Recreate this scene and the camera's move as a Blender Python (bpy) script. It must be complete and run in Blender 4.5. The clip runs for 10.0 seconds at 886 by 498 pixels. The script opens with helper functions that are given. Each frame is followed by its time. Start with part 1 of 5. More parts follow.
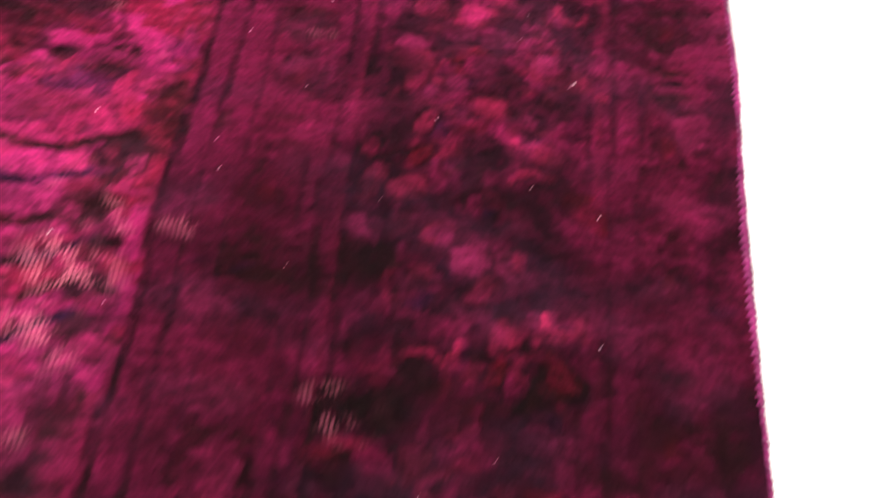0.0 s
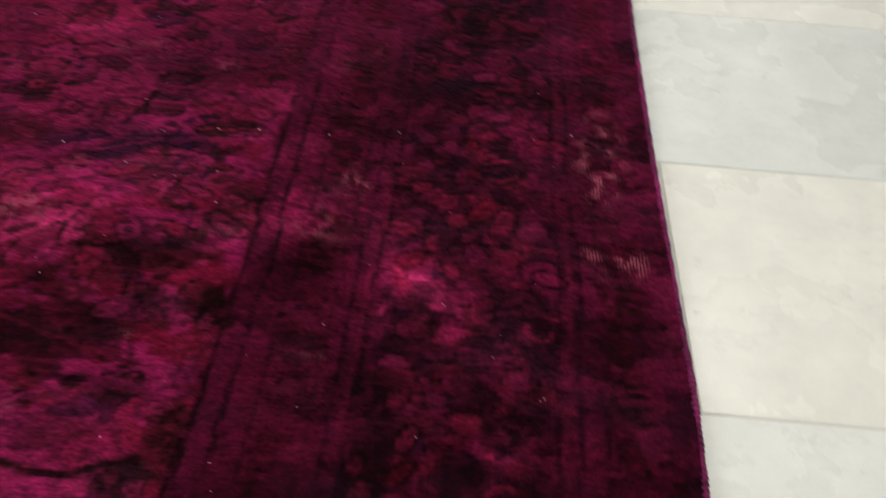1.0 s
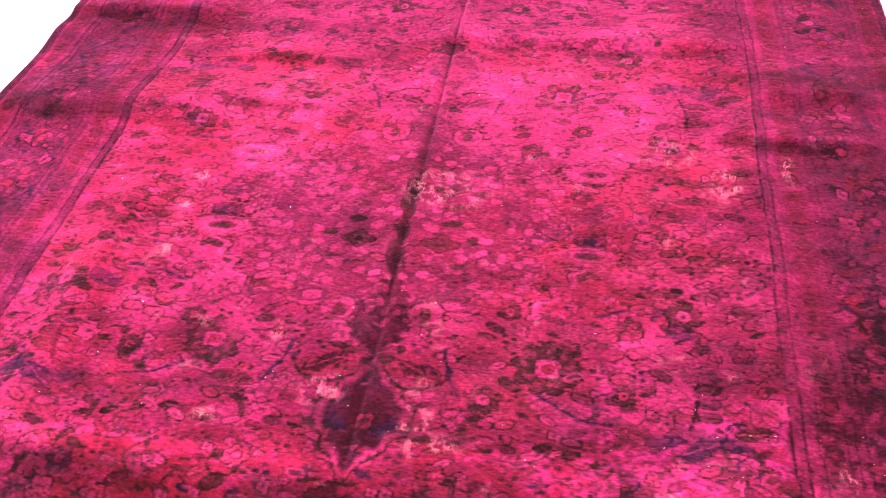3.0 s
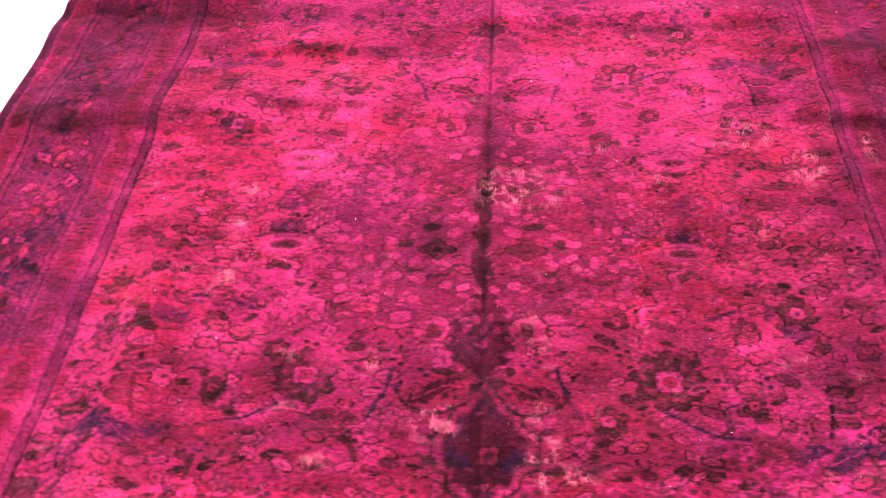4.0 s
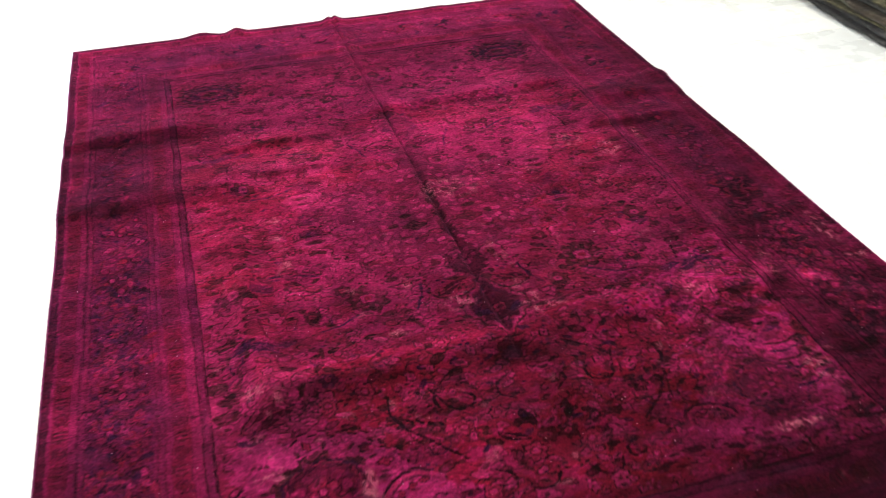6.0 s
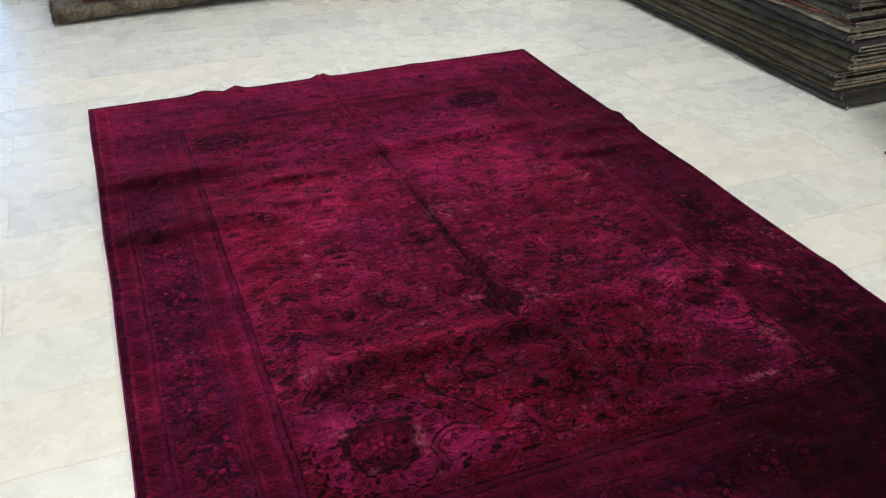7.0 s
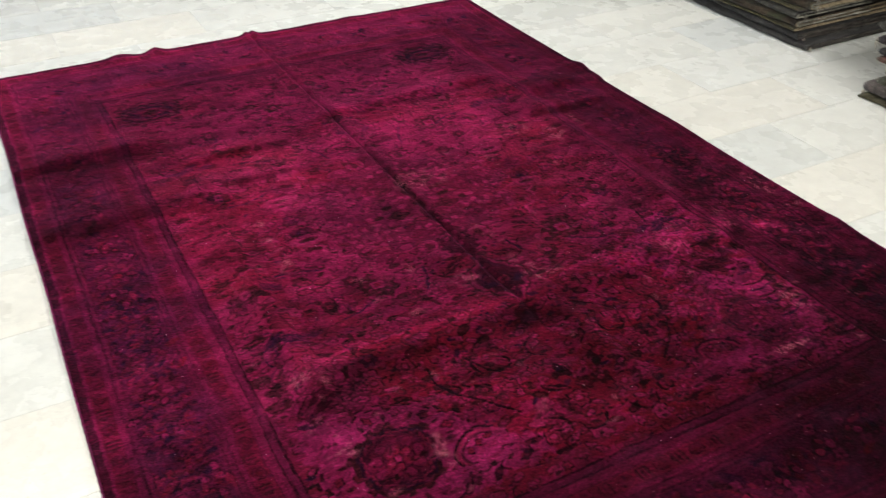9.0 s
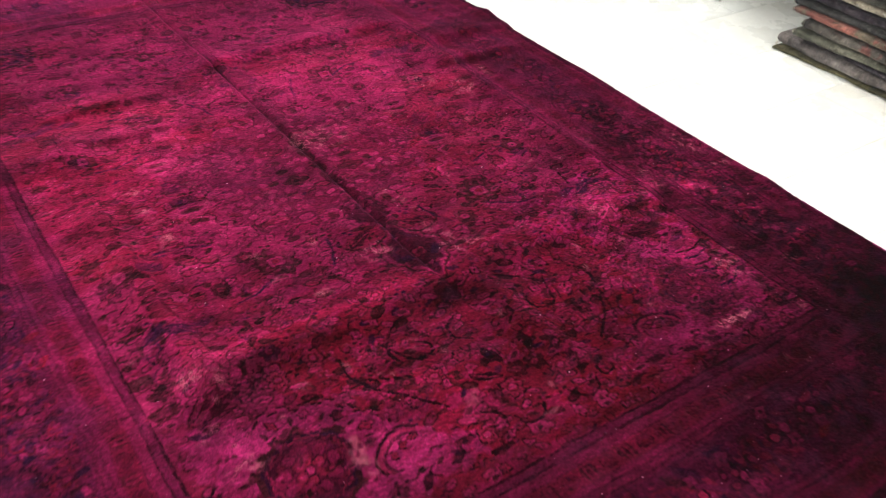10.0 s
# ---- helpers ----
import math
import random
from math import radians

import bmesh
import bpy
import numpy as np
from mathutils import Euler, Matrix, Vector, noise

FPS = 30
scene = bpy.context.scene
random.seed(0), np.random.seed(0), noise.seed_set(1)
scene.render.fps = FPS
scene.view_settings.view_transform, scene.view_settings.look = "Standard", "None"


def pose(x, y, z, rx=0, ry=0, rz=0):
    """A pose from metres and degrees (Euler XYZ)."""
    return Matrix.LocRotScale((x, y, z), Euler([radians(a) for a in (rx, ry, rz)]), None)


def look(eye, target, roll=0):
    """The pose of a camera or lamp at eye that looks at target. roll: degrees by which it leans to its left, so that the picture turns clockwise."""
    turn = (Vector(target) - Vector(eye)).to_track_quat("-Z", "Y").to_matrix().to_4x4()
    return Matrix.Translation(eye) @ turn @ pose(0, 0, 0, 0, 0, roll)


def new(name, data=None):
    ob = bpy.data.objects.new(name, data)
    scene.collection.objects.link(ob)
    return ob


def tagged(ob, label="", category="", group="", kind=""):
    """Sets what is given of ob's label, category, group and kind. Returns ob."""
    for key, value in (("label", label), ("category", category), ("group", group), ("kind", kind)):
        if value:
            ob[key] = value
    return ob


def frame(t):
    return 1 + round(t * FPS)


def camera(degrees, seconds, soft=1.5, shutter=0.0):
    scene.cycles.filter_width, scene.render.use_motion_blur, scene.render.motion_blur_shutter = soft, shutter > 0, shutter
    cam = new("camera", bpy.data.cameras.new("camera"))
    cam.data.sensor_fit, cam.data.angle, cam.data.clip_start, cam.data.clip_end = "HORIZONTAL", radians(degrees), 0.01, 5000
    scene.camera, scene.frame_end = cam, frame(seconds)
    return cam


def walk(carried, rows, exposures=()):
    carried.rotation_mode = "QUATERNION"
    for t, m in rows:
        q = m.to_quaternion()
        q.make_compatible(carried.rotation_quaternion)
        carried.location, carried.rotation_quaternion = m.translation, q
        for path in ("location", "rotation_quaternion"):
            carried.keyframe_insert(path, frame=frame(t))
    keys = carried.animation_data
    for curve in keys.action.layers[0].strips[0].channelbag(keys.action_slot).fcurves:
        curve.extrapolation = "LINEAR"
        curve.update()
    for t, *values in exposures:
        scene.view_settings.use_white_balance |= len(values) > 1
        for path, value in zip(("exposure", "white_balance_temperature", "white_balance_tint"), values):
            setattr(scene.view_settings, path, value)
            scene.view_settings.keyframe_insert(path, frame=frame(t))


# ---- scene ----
cam = camera(52.4, 10.0, 1.1, 0.45)
PATH = [
    (0, (0.838, -1.708, 0.466), (0.871, -0.704, -1.263), 7.8),
    (0.2, (0.838, -1.68, 0.472), (0.953, -0.606, -1.211), 10.4),
    (0.5, (0.862, -1.703, 0.484), (0.928, -0.381, -1.015), 6.1),
    (0.8, (0.853, -1.701, 0.505), (0.869, -1.185, 0.0), 4.9),
    (1, (0.848, -1.7, 0.531), (0.827, -0.264, -0.861), 4.4),
    (1.5, (0.866, -1.764, 0.672), (0.58, -0.288, -0.647), 0.8),
    (1.7, (0.849, -1.794, 0.782), (0.467, -0.335, -0.532), 0.4),
    (1.8, (0.843, -1.797, 0.868), (0.412, -0.383, -0.480), -1.1),
    (2, (0.791, -1.789, 1.004), (0.32, -0.43, -0.386), -2.85),
    (2.5, (0.537, -1.846, 1.189), (0.127, -0.474, -0.208), -4.5),
    (2.7, (0.439, -1.875, 1.21), (0.084, -0.492, -0.19), -4.3),
    (3.8, (0.12, -1.765, 1.207), (-0.066, -0.427, -0.268), -3.1),
    (4, (0.048, -1.745, 1.215), (-0.097, -0.419, -0.276), -3.4),
    (4.5, (-0.067, -1.842, 1.252), (-0.066, -0.434, -0.169), -2.1),
    (5, (-0.223, -2.134, 1.316), (-0.041, -0.625, 0.017), -0.5),
    (5.5, (-0.385, -2.424, 1.337), (-0.093, -0.877, 0.103), -0.8),
    (5.7, (-0.444, -2.521, 1.363), (-0.095, -0.962, 0.159), -1.3),
    (6.8, (-0.892, -3.013, 1.485), (-0.276, -1.436, 0.422), 0.0),
    (7, (-0.906, -3.023, 1.485), (-0.296, -1.423, 0.45), -0.6),
    (7.5, (-0.968, -2.866, 1.456), (-0.357, -1.257, 0.439), -0.4),
    (8, (-1.025, -2.73, 1.423), (-0.412, -1.132, 0.389), -2.0),
    (8.5, (-1.028, -2.694, 1.4), (-0.311, -1.162, 0.332), 0.3),
    (9, (-1.016, -2.675, 1.393), (-0.228, -1.22, 0.27), 0.3),
    (9.5, (-1.027, -2.653, 1.327), (-0.082, -1.296, 0.202), 4.0),
    (10, (-0.948, -2.435, 1.273), (0.03, -1.168, 0.074), 4.6),
]
EXPOSURES = [(0.0, 1.6), (0.3, 1.3), (0.6, 0.2), (1.0, -0.4), (1.4, 0.05), (1.8, 0.95), (2.1, 1.8), (2.5, 2.4),
             (2.7, 2.4), (3.8, 2.1), (4.5, 2.1), (5.0, 1.55), (5.5, 1.1), (5.7, 0.98), (6.8, -0.4), (7.2, -0.4),
             (7.5, -0.2), (8.5, -0.15), (9.0, -0.1), (9.5, -0.15), (10.0, 0.6)]
walk(cam, [(t, look(eye, target, roll)) for t, eye, target, roll in PATH], EXPOSURES)

# ---------------------------------------------------------------- light
world = bpy.data.worlds.new("sky")
world.use_nodes = True
scene.world = world
sky = world.node_tree.nodes.new("ShaderNodeTexSky")
sky.sky_type, sky.sun_disc = "NISHITA", False
sky.sun_elevation, sky.sun_rotation = radians(35), radians(200)
background = world.node_tree.nodes["Background"]
background.inputs["Strength"].default_value = 0.1
world.node_tree.links.new(sky.outputs[0], background.inputs["Color"])

ROOM = dict(x0=-4.2, x1=4.0, y0=-5.0, y1=5.2, h=3.0)


def area(name, m, sx, sy, watts, color):
    lamp = bpy.data.lights.new(name, "AREA")
    lamp.shape, lamp.size, lamp.size_y = "RECTANGLE", sx, sy
    lamp.energy, lamp.color = watts, color
    ob = new(name, lamp)
    ob.matrix_world = m
    return ob


# daylight that falls in through the glazed front, and the ceiling panels
area("daylight", look((-2.45, 5.05, 1.35), (-1.6, 0.0, 0.3)), 1.7, 2.2, 30, (0.28, 0.52, 1.0))
area("shop_daylight", look((-2.7, -4.85, 2.0), (0.6, 0.0, 0.0)), 0.6, 0.6, 106, (1.0, 0.975, 0.92))
PANELS = [(0.5, 3.7, 18), (2.6, 3.7, 13), (-1.4, 1.0, 43), (1.6, 1.0, 47), (-1.6, -1.9, 26), (1.6, -1.9, 40)]
for px, py, watts in PANELS:
    area("panel_light", pose(px, py, 2.93), 1.1, 0.28, watts, (1.0, 0.97, 0.92))


# ---------------------------------------------------------------- helpers for building
def link(ob, parent):
    ob.parent = parent
    return ob


def part(name, bm, material, parent, label="", smooth=False):
    me = bpy.data.meshes.new(name)
    bmesh.ops.recalc_face_normals(bm, faces=bm.faces)
    bm.to_mesh(me)
    bm.free()
    me.materials.append(material)
    if smooth:
        me.shade_smooth()
    ob = new(name, me)
    ob.parent = parent
    return tagged(ob, label)


def thing(name, x=0, y=0, z=0, **tags):
    ob = new(name)
    ob.location = (x, y, z)
    return tagged(ob, **tags)


def box(bm, lo, hi, bevel=0.0):
    r = bmesh.ops.create_cube(bm, size=1)
    c = [(a + b) / 2 for a, b in zip(lo, hi)]
    s = [b - a for a, b in zip(lo, hi)]
    bmesh.ops.scale(bm, vec=s, verts=r["verts"])
    bmesh.ops.translate(bm, vec=c, verts=r["verts"])
    if bevel:
        edges = {e for v in r["verts"] for e in v.link_edges}
        bmesh.ops.bevel(bm, geom=list(edges), offset=bevel, segments=2, affect="EDGES")
    return bm


def sheet(name, verts, faces, material, parent=None, smooth=True):
    me = bpy.data.meshes.new(name)
    me.from_pydata(verts, [], faces)
    me.materials.append(material)
    if smooth:
        me.shade_smooth()
    me.update()
    ob = new(name, me)
    ob.parent = parent
    return ob


# ---------------------------------------------------------------- materials
class Mat:
    """A thin wrapper for node materials."""

    def __init__(self, name, **inputs):
        self.m = bpy.data.materials.new(name)
        self.m.use_nodes = True
        self.t = self.m.node_tree
        self.b = self.t.nodes["Principled BSDF"]
        self.coord = self.t.nodes.new("ShaderNodeTexCoord")
        for k, v in inputs.items():
            self.b.inputs[k.replace("_", " ")].default_value = v

    def node(self, kind, **values):
        n = self.t.nodes.new(kind)
        for k, v in values.items():
            if k in ("operation", "blend_type", "data_type", "attribute_name", "bands_direction", "feature", "wave_type", "clamp"):
                if k == "operation":
                    n.operation = v
                elif k == "blend_type":
                    n.blend_type = v
                elif k == "data_type":
                    n.data_type = v
                elif k == "attribute_name":
                    n.attribute_name = v
                elif k == "bands_direction":
                    n.bands_direction = v
                elif k == "feature":
                    n.feature = v
                elif k == "wave_type":
                    n.wave_type = v
                elif k == "clamp":
                    n.clamp = v
            else:
                n.inputs[k].default_value = v
        return n

    def link(self, a, b):
        self.t.links.new(a, b)

    def noise(self, scale, detail=4.0, rough=0.55, stretch=None, vector=None):
        n = self.node("ShaderNodeTexNoise", Scale=scale, Detail=detail, Roughness=rough)
        src = vector or self.coord.outputs["Object"]
        if stretch:
            mp = self.t.nodes.new("ShaderNodeMapping")
            mp.inputs["Scale"].default_value = stretch
            self.link(src, mp.inputs["Vector"])
            src = mp.outputs["Vector"]
        self.link(src, n.inputs["Vector"])
        return n.outputs["Fac"]

    def ramp(self, src, stops):
        n = self.t.nodes.new("ShaderNodeValToRGB")
        while len(n.color_ramp.elements) < len(stops):
            n.color_ramp.elements.new(0.5)
        for e, (p, c) in zip(n.color_ramp.elements, stops):
            e.position = p
            e.color = (c, c, c, 1) if isinstance(c, (int, float)) else (*c, 1)
        self.link(src, n.inputs["Fac"])
        return n.outputs["Color"]

    def mix(self, fac, a, b, how="MIX"):
        n = self.t.nodes.new("ShaderNodeMix")
        n.data_type, n.blend_type = "RGBA", how
        for sock, v in ((n.inputs[0], fac), (n.inputs[6], a), (n.inputs[7], b)):
            if isinstance(v, (int, float)):
                sock.default_value = v
            elif isinstance(v, tuple):
                sock.default_value = (*v, 1)
            else:
                self.link(v, sock)
        return n.outputs[2]

    def math(self, op, a, b=0.0):
        n = self.t.nodes.new("ShaderNodeMath")
        n.operation = op
        for sock, v in ((n.inputs[0], a), (n.inputs[1], b)):
            if isinstance(v, (int, float)):
                sock.default_value = v
            else:
                self.link(v, sock)
        return n.outputs[0]

    def bump(self, height, strength, distance):
        n = self.node("ShaderNodeBump", Strength=strength, Distance=distance)
        self.link(height, n.inputs["Height"])
        self.link(n.outputs[0], self.b.inputs["Normal"])

    def base(self, src):
        self.link(src, self.b.inputs["Base Color"])

    def rough(self, src):
        self.link(src, self.b.inputs["Roughness"])


def plaster():
    m = Mat("wall_paint", Roughness=0.8)
    m.base(m.mix(m.noise(1.3), (0.70, 0.69, 0.65), (0.78, 0.77, 0.74)))
    m.bump(m.noise(60), 0.15, 0.003)
    return m.m


def marble(name, pale):
    m = Mat(name, Roughness=0.3, Specular_IOR_Level=0.4)
    info = m.t.nodes.new("ShaderNodeObjectInfo")
    geo = m.t.nodes.new("ShaderNodeNewGeometry")
    shift = m.node("ShaderNodeVectorMath", operation="ADD")
    comb = m.t.nodes.new("ShaderNodeCombineXYZ")
    r = info.outputs["Random"]
    m.link(m.math("MULTIPLY", r, 37.0), comb.inputs[0])
    m.link(m.math("MULTIPLY", r, 91.0), comb.inputs[1])
    m.link(comb.outputs[0], shift.inputs[0])
    m.link(geo.outputs["Position"], shift.inputs[1])
    v = shift.outputs[0]
    tint = m.ramp(r, [(0.0, tuple(0.97 * v for v in pale)), (0.45, pale), (0.7, (pale[0] * 1.03, pale[1] * 1.02, pale[2])), (1.0, (pale[0] * 0.96, pale[1] * 0.97, pale[2] * 0.98))])
    cloud = m.ramp(m.noise(3.2, 5, 0.55, vector=v), [(0.25, 0.955), (0.50, 1.0), (0.76, 1.03)])
    drift = m.ramp(m.noise(2.6, 6, 0.62, stretch=(0.7, 1.6, 1), vector=v), [(0.30, 0.93), (0.50, 1.0), (1.0, 1.0)])
    warm = m.ramp(m.noise(5.0, 4, 0.6, vector=v), [(0.55, 0.0), (0.85, 0.22)])
    speck = m.ramp(m.noise(55.0, 3, 0.6, vector=v), [(0.24, 0.55), (0.36, 1.0)])
    where = m.ramp(m.noise(4.0, 3, 0.5, vector=v), [(0.46, 0.0), (0.66, 0.7)])
    c = m.mix(1.0, tint, cloud, "MULTIPLY")
    c = m.mix(0.7, c, drift, "MULTIPLY")
    c = m.mix(warm, c, tuple(v * k for v, k in zip(pale, (1.0, 0.95, 0.84))))
    c = m.mix(where, c, m.mix(1.0, c, speck, "MULTIPLY"))
    grit = m.ramp(m.noise(16.0, 6, 0.7, vector=v), [(0.25, 0.90), (0.75, 1.08)])
    c = m.mix(1.0, c, grit, "MULTIPLY")
    thread = m.ramp(m.noise(2.2, 8, 0.66, stretch=(1.0, 1.7, 1), vector=v), [(0.488, 0.0), (0.498, 1.0), (0.502, 1.0), (0.512, 0.0)])
    c = m.mix(m.math("MULTIPLY", thread, 0.14), c, (0.42, 0.43, 0.41))
    m.base(c)
    m.rough(m.ramp(m.noise(7.0, 5, vector=v), [(0.3, 0.20), (0.7, 0.36)]))
    m.bump(m.noise(22.0, 3, vector=v), 0.03, 0.004)
    return m.m


def grout():
    m = Mat("tile_grout", Roughness=0.8)
    m.base(m.mix(m.noise(14), (0.47, 0.465, 0.44), (0.57, 0.565, 0.53)))
    return m.m


def wool(name, dark, light, accent=None, amount=0.55, stretch=(1, 1, 1)):
    m = Mat(name, Roughness=0.95, Specular_IOR_Level=0.15)
    m.b.inputs["Sheen Weight"].default_value = 0.08
    c = m.mix(m.ramp(m.noise(13, 5, 0.6, (stretch[0], stretch[1] * 0.5, stretch[2])), [(0.32, 0.0), (0.68, 1.0)]), dark, light)
    if accent:
        c = m.mix(m.ramp(m.noise(11, 4, 0.65, stretch), [(amount, 0.0), (amount + 0.08, 0.85)]), c, accent)
    tufts = m.ramp(m.noise(75, 4, 0.6, (1, 0.45, 1)), [(0.28, 0.50), (0.72, 1.45)])
    fine = m.ramp(m.noise(260, 3), [(0.25, 0.55), (0.75, 1.30)])
    ribs = m.ramp(m.noise(55, 3, 0.6, (0.22, 1.0, 0.30)), [(0.30, 0.55), (0.62, 1.15)])
    pale = m.ramp(m.noise(38, 3, 0.6), [(0.66, 0.0), (0.74, 0.55)])
    c = m.mix(1.0, c, tufts, "MULTIPLY")
    c = m.mix(1.0, c, ribs, "MULTIPLY")
    c = m.mix(pale, c, tuple(min(0.5, 2.2 * v) for v in light))
    m.base(m.mix(1.0, c, fine, "MULTIPLY"))
    m.bump(m.noise(60, 4, 0.65, (0.5, 1.0, 0.5)), 0.9, 0.012)
    return m.m


def pile():
    """Overdyed wool pile: the knotted design in the vertex layer, the yarn's grain, and bare warps where it is worn."""
    m = Mat("overdyed_pile", Roughness=0.95, Specular_IOR_Level=0.035)
    m.b.inputs["Sheen Weight"].default_value = 0.85
    m.b.inputs["Sheen Roughness"].default_value = 0.34
    dye = m.node("ShaderNodeAttribute", attribute_name="dye").outputs["Color"]
    wear = m.node("ShaderNodeAttribute", attribute_name="wear").outputs["Fac"]
    grain = m.ramp(m.noise(420, 3, 0.6), [(0.25, 0.55), (0.75, 1.45)])
    knots = m.ramp(m.noise(170, 3, 0.65, (0.6, 1.0, 1)), [(0.28, 0.58), (0.72, 1.46)])
    c = m.mix(1.0, dye, grain, "MULTIPLY")
    c = m.mix(1.0, c, knots, "MULTIPLY")
    weft = m.ramp(m.noise(330, 3, 0.6, (0.30, 1.0, 1)), [(0.30, 0.72), (0.70, 1.30)])
    c = m.mix(1.0, c, weft, "MULTIPLY")
    wave = m.node("ShaderNodeTexWave", Scale=112.0, Distortion=1.5, bands_direction="X")
    wave.inputs["Detail"].default_value = 2.0
    wave.inputs["Detail Scale"].default_value = 0.35
    m.link(m.coord.outputs["Object"], wave.inputs["Vector"])
    lines = m.ramp(wave.outputs["Fac"], [(0.58, 0.0), (0.78, 1.0)])
    broken = m.ramp(m.noise(110, 3, 0.6, (0.8, 0.55, 1)), [(0.44, 0.0), (0.56, 1.0)])
    bare = m.math("MULTIPLY", m.math("MULTIPLY", lines, broken), wear)
    c = m.mix(bare, c, (0.43, 0.10, 0.155))
    m.base(c)
    # the lustre of the fibres takes the dye's colour
    gain = m.node("ShaderNodeMix", data_type="RGBA", blend_type="MULTIPLY")
    gain.inputs[0].default_value = 1.0
    gain.inputs[7].default_value = (3.2, 3.2, 3.2, 1)
    m.link(c, gain.inputs[6])
    lustre = m.mix(1.0, gain.outputs[2], (0.034, 0.0145, 0.036), "ADD")
    m.link(lustre, m.b.inputs["Sheen Tint"])
    m.bump(m.noise(380, 3), 0.55, 0.003)
    return m.m


MARBLE, GREY_MARBLE, CREAM_MARBLE = marble("white_marble", (0.665, 0.682, 0.656)), marble("grey_marble", (0.608, 0.632, 0.618)), marble("cream_marble", (0.694, 0.690, 0.640))
GROUT, WALL, PILE = grout(), plaster(), pile()
CEILING = WALL

# ---------------------------------------------------------------- room
R = ROOM
floor = part("floor", box(bmesh.new(), (R["x0"], R["y0"], -0.10), (R["x1"], R["y1"], -0.0008)), GROUT, None)
tagged(floor, "pale grey and cream polished marble tile floor", "floor", kind="structure")


def wall(name, lo, hi):
    return tagged(part(name, box(bmesh.new(), lo, hi), WALL, None), "plain off-white painted showroom wall", "wall", kind="structure")


wall("wall_west", (R["x0"] - 0.2, R["y0"], -0.1), (R["x0"], R["y1"], R["h"]))
wall("wall_east", (R["x1"], R["y0"], -0.1), (R["x1"] + 0.2, R["y1"], R["h"]))
SX0, SX1, SZ0, SZ1 = -3.75, -2.15, 0.9, 2.6
bm = bmesh.new()
box(bm, (R["x0"] - 0.2, R["y0"] - 0.2, -0.1), (SX0, R["y0"], R["h"]))
box(bm, (SX1, R["y0"] - 0.2, -0.1), (R["x1"] + 0.2, R["y0"], R["h"]))
box(bm, (SX0, R["y0"] - 0.2, -0.1), (SX1, R["y0"], SZ0))
box(bm, (SX0, R["y0"] - 0.2, SZ1), (SX1, R["y0"], R["h"]))
tagged(part("wall_south", bm, WALL, None), "plain off-white painted showroom wall with a window", "wall", kind="structure")
GX0, GX1, GH = -3.35, -1.55, 2.45
bm = bmesh.new()
box(bm, (R["x0"] - 0.2, R["y1"], -0.1), (GX0, R["y1"] + 0.2, R["h"]))
box(bm, (GX1, R["y1"], -0.1), (R["x1"] + 0.2, R["y1"] + 0.2, R["h"]))
box(bm, (GX0, R["y1"], GH), (GX1, R["y1"] + 0.2, R["h"]))
tagged(part("wall_north", bm, WALL, None), "plain off-white painted showroom wall with glazed opening", "wall", kind="structure")
ceiling = tagged(part("ceiling", box(bmesh.new(), (R["x0"] - 0.2, R["y0"] - 0.2, R["h"]), (R["x1"] + 0.2, R["y1"] + 0.2, R["h"] + 0.15)), CEILING, None),
                 "plain white ceiling", "ceiling", kind="structure")

metal = Mat("painted_aluminium", Roughness=0.4, Metallic=0.0)
metal.base(metal.mix(metal.noise(30), (0.60, 0.60, 0.60), (0.70, 0.70, 0.70)))
glow = Mat("light_diffuser", Roughness=0.6)
glow.b.inputs["Base Color"].default_value = (0.9, 0.9, 0.88, 1)
glow.b.inputs["Emission Color"].default_value = (1.0, 0.97, 0.9, 1)
glow.b.inputs["Emission Strength"].default_value = 4.0
for px, py, watts in PANELS:
    lamp = thing("ceiling_light", px, py, R["h"], label="white ceiling panel light with lit diffuser", category="ceiling light",
                 group="ceiling panel lights")
    bm = bmesh.new()
    for lo, hi in (((-0.6, -0.18, -0.05), (0.6, -0.15, 0)), ((-0.6, 0.15, -0.05), (0.6, 0.18, 0)),
                   ((-0.6, -0.15, -0.05), (-0.57, 0.15, 0)), ((0.57, -0.15, -0.05), (0.6, 0.15, 0))):
        box(bm, lo, hi)
    part("frame", bm, metal.m, lamp)
    part("diffuser", box(bmesh.new(), (-0.57, -0.15, -0.02), (0.57, 0.15, -0.012)), glow.m, lamp)

# glazed shop front with the bright sky outside
glass = Mat("window_glass", Roughness=0.02, Transmission_Weight=1.0, IOR=1.45)
glass.b.inputs["Base Color"].default_value = (0.95, 0.98, 1.0, 1)
window = tagged(part("window_1", box(bmesh.new(), (GX0, R["y1"] + 0.02, 0.0), (GX1, R["y1"] + 0.12, 0.06)), metal.m, None),
                "tall glazed shop front in grey aluminium", "window", kind="structure")
bm = bmesh.new()
for a in (GX0, (GX0 + GX1) / 2 - 0.03, GX1 - 0.06):
    box(bm, (a, R["y1"] + 0.03, 0.06), (a + 0.06, R["y1"] + 0.11, GH - 0.06))
box(bm, (GX0, R["y1"] + 0.03, GH - 0.06), (GX1, R["y1"] + 0.11, GH))
part("window_frame", bm, metal.m, window)
mid = (GX0 + GX1) / 2
for a, b in ((GX0 + 0.06, mid - 0.03), (mid + 0.03, GX1 - 0.06)):
    pane = part("pane", box(bmesh.new(), (a, R["y1"] + 0.065, 0.06), (b, R["y1"] + 0.073, GH - 0.06)), glass.m, window)
    pane.visible_shadow = False
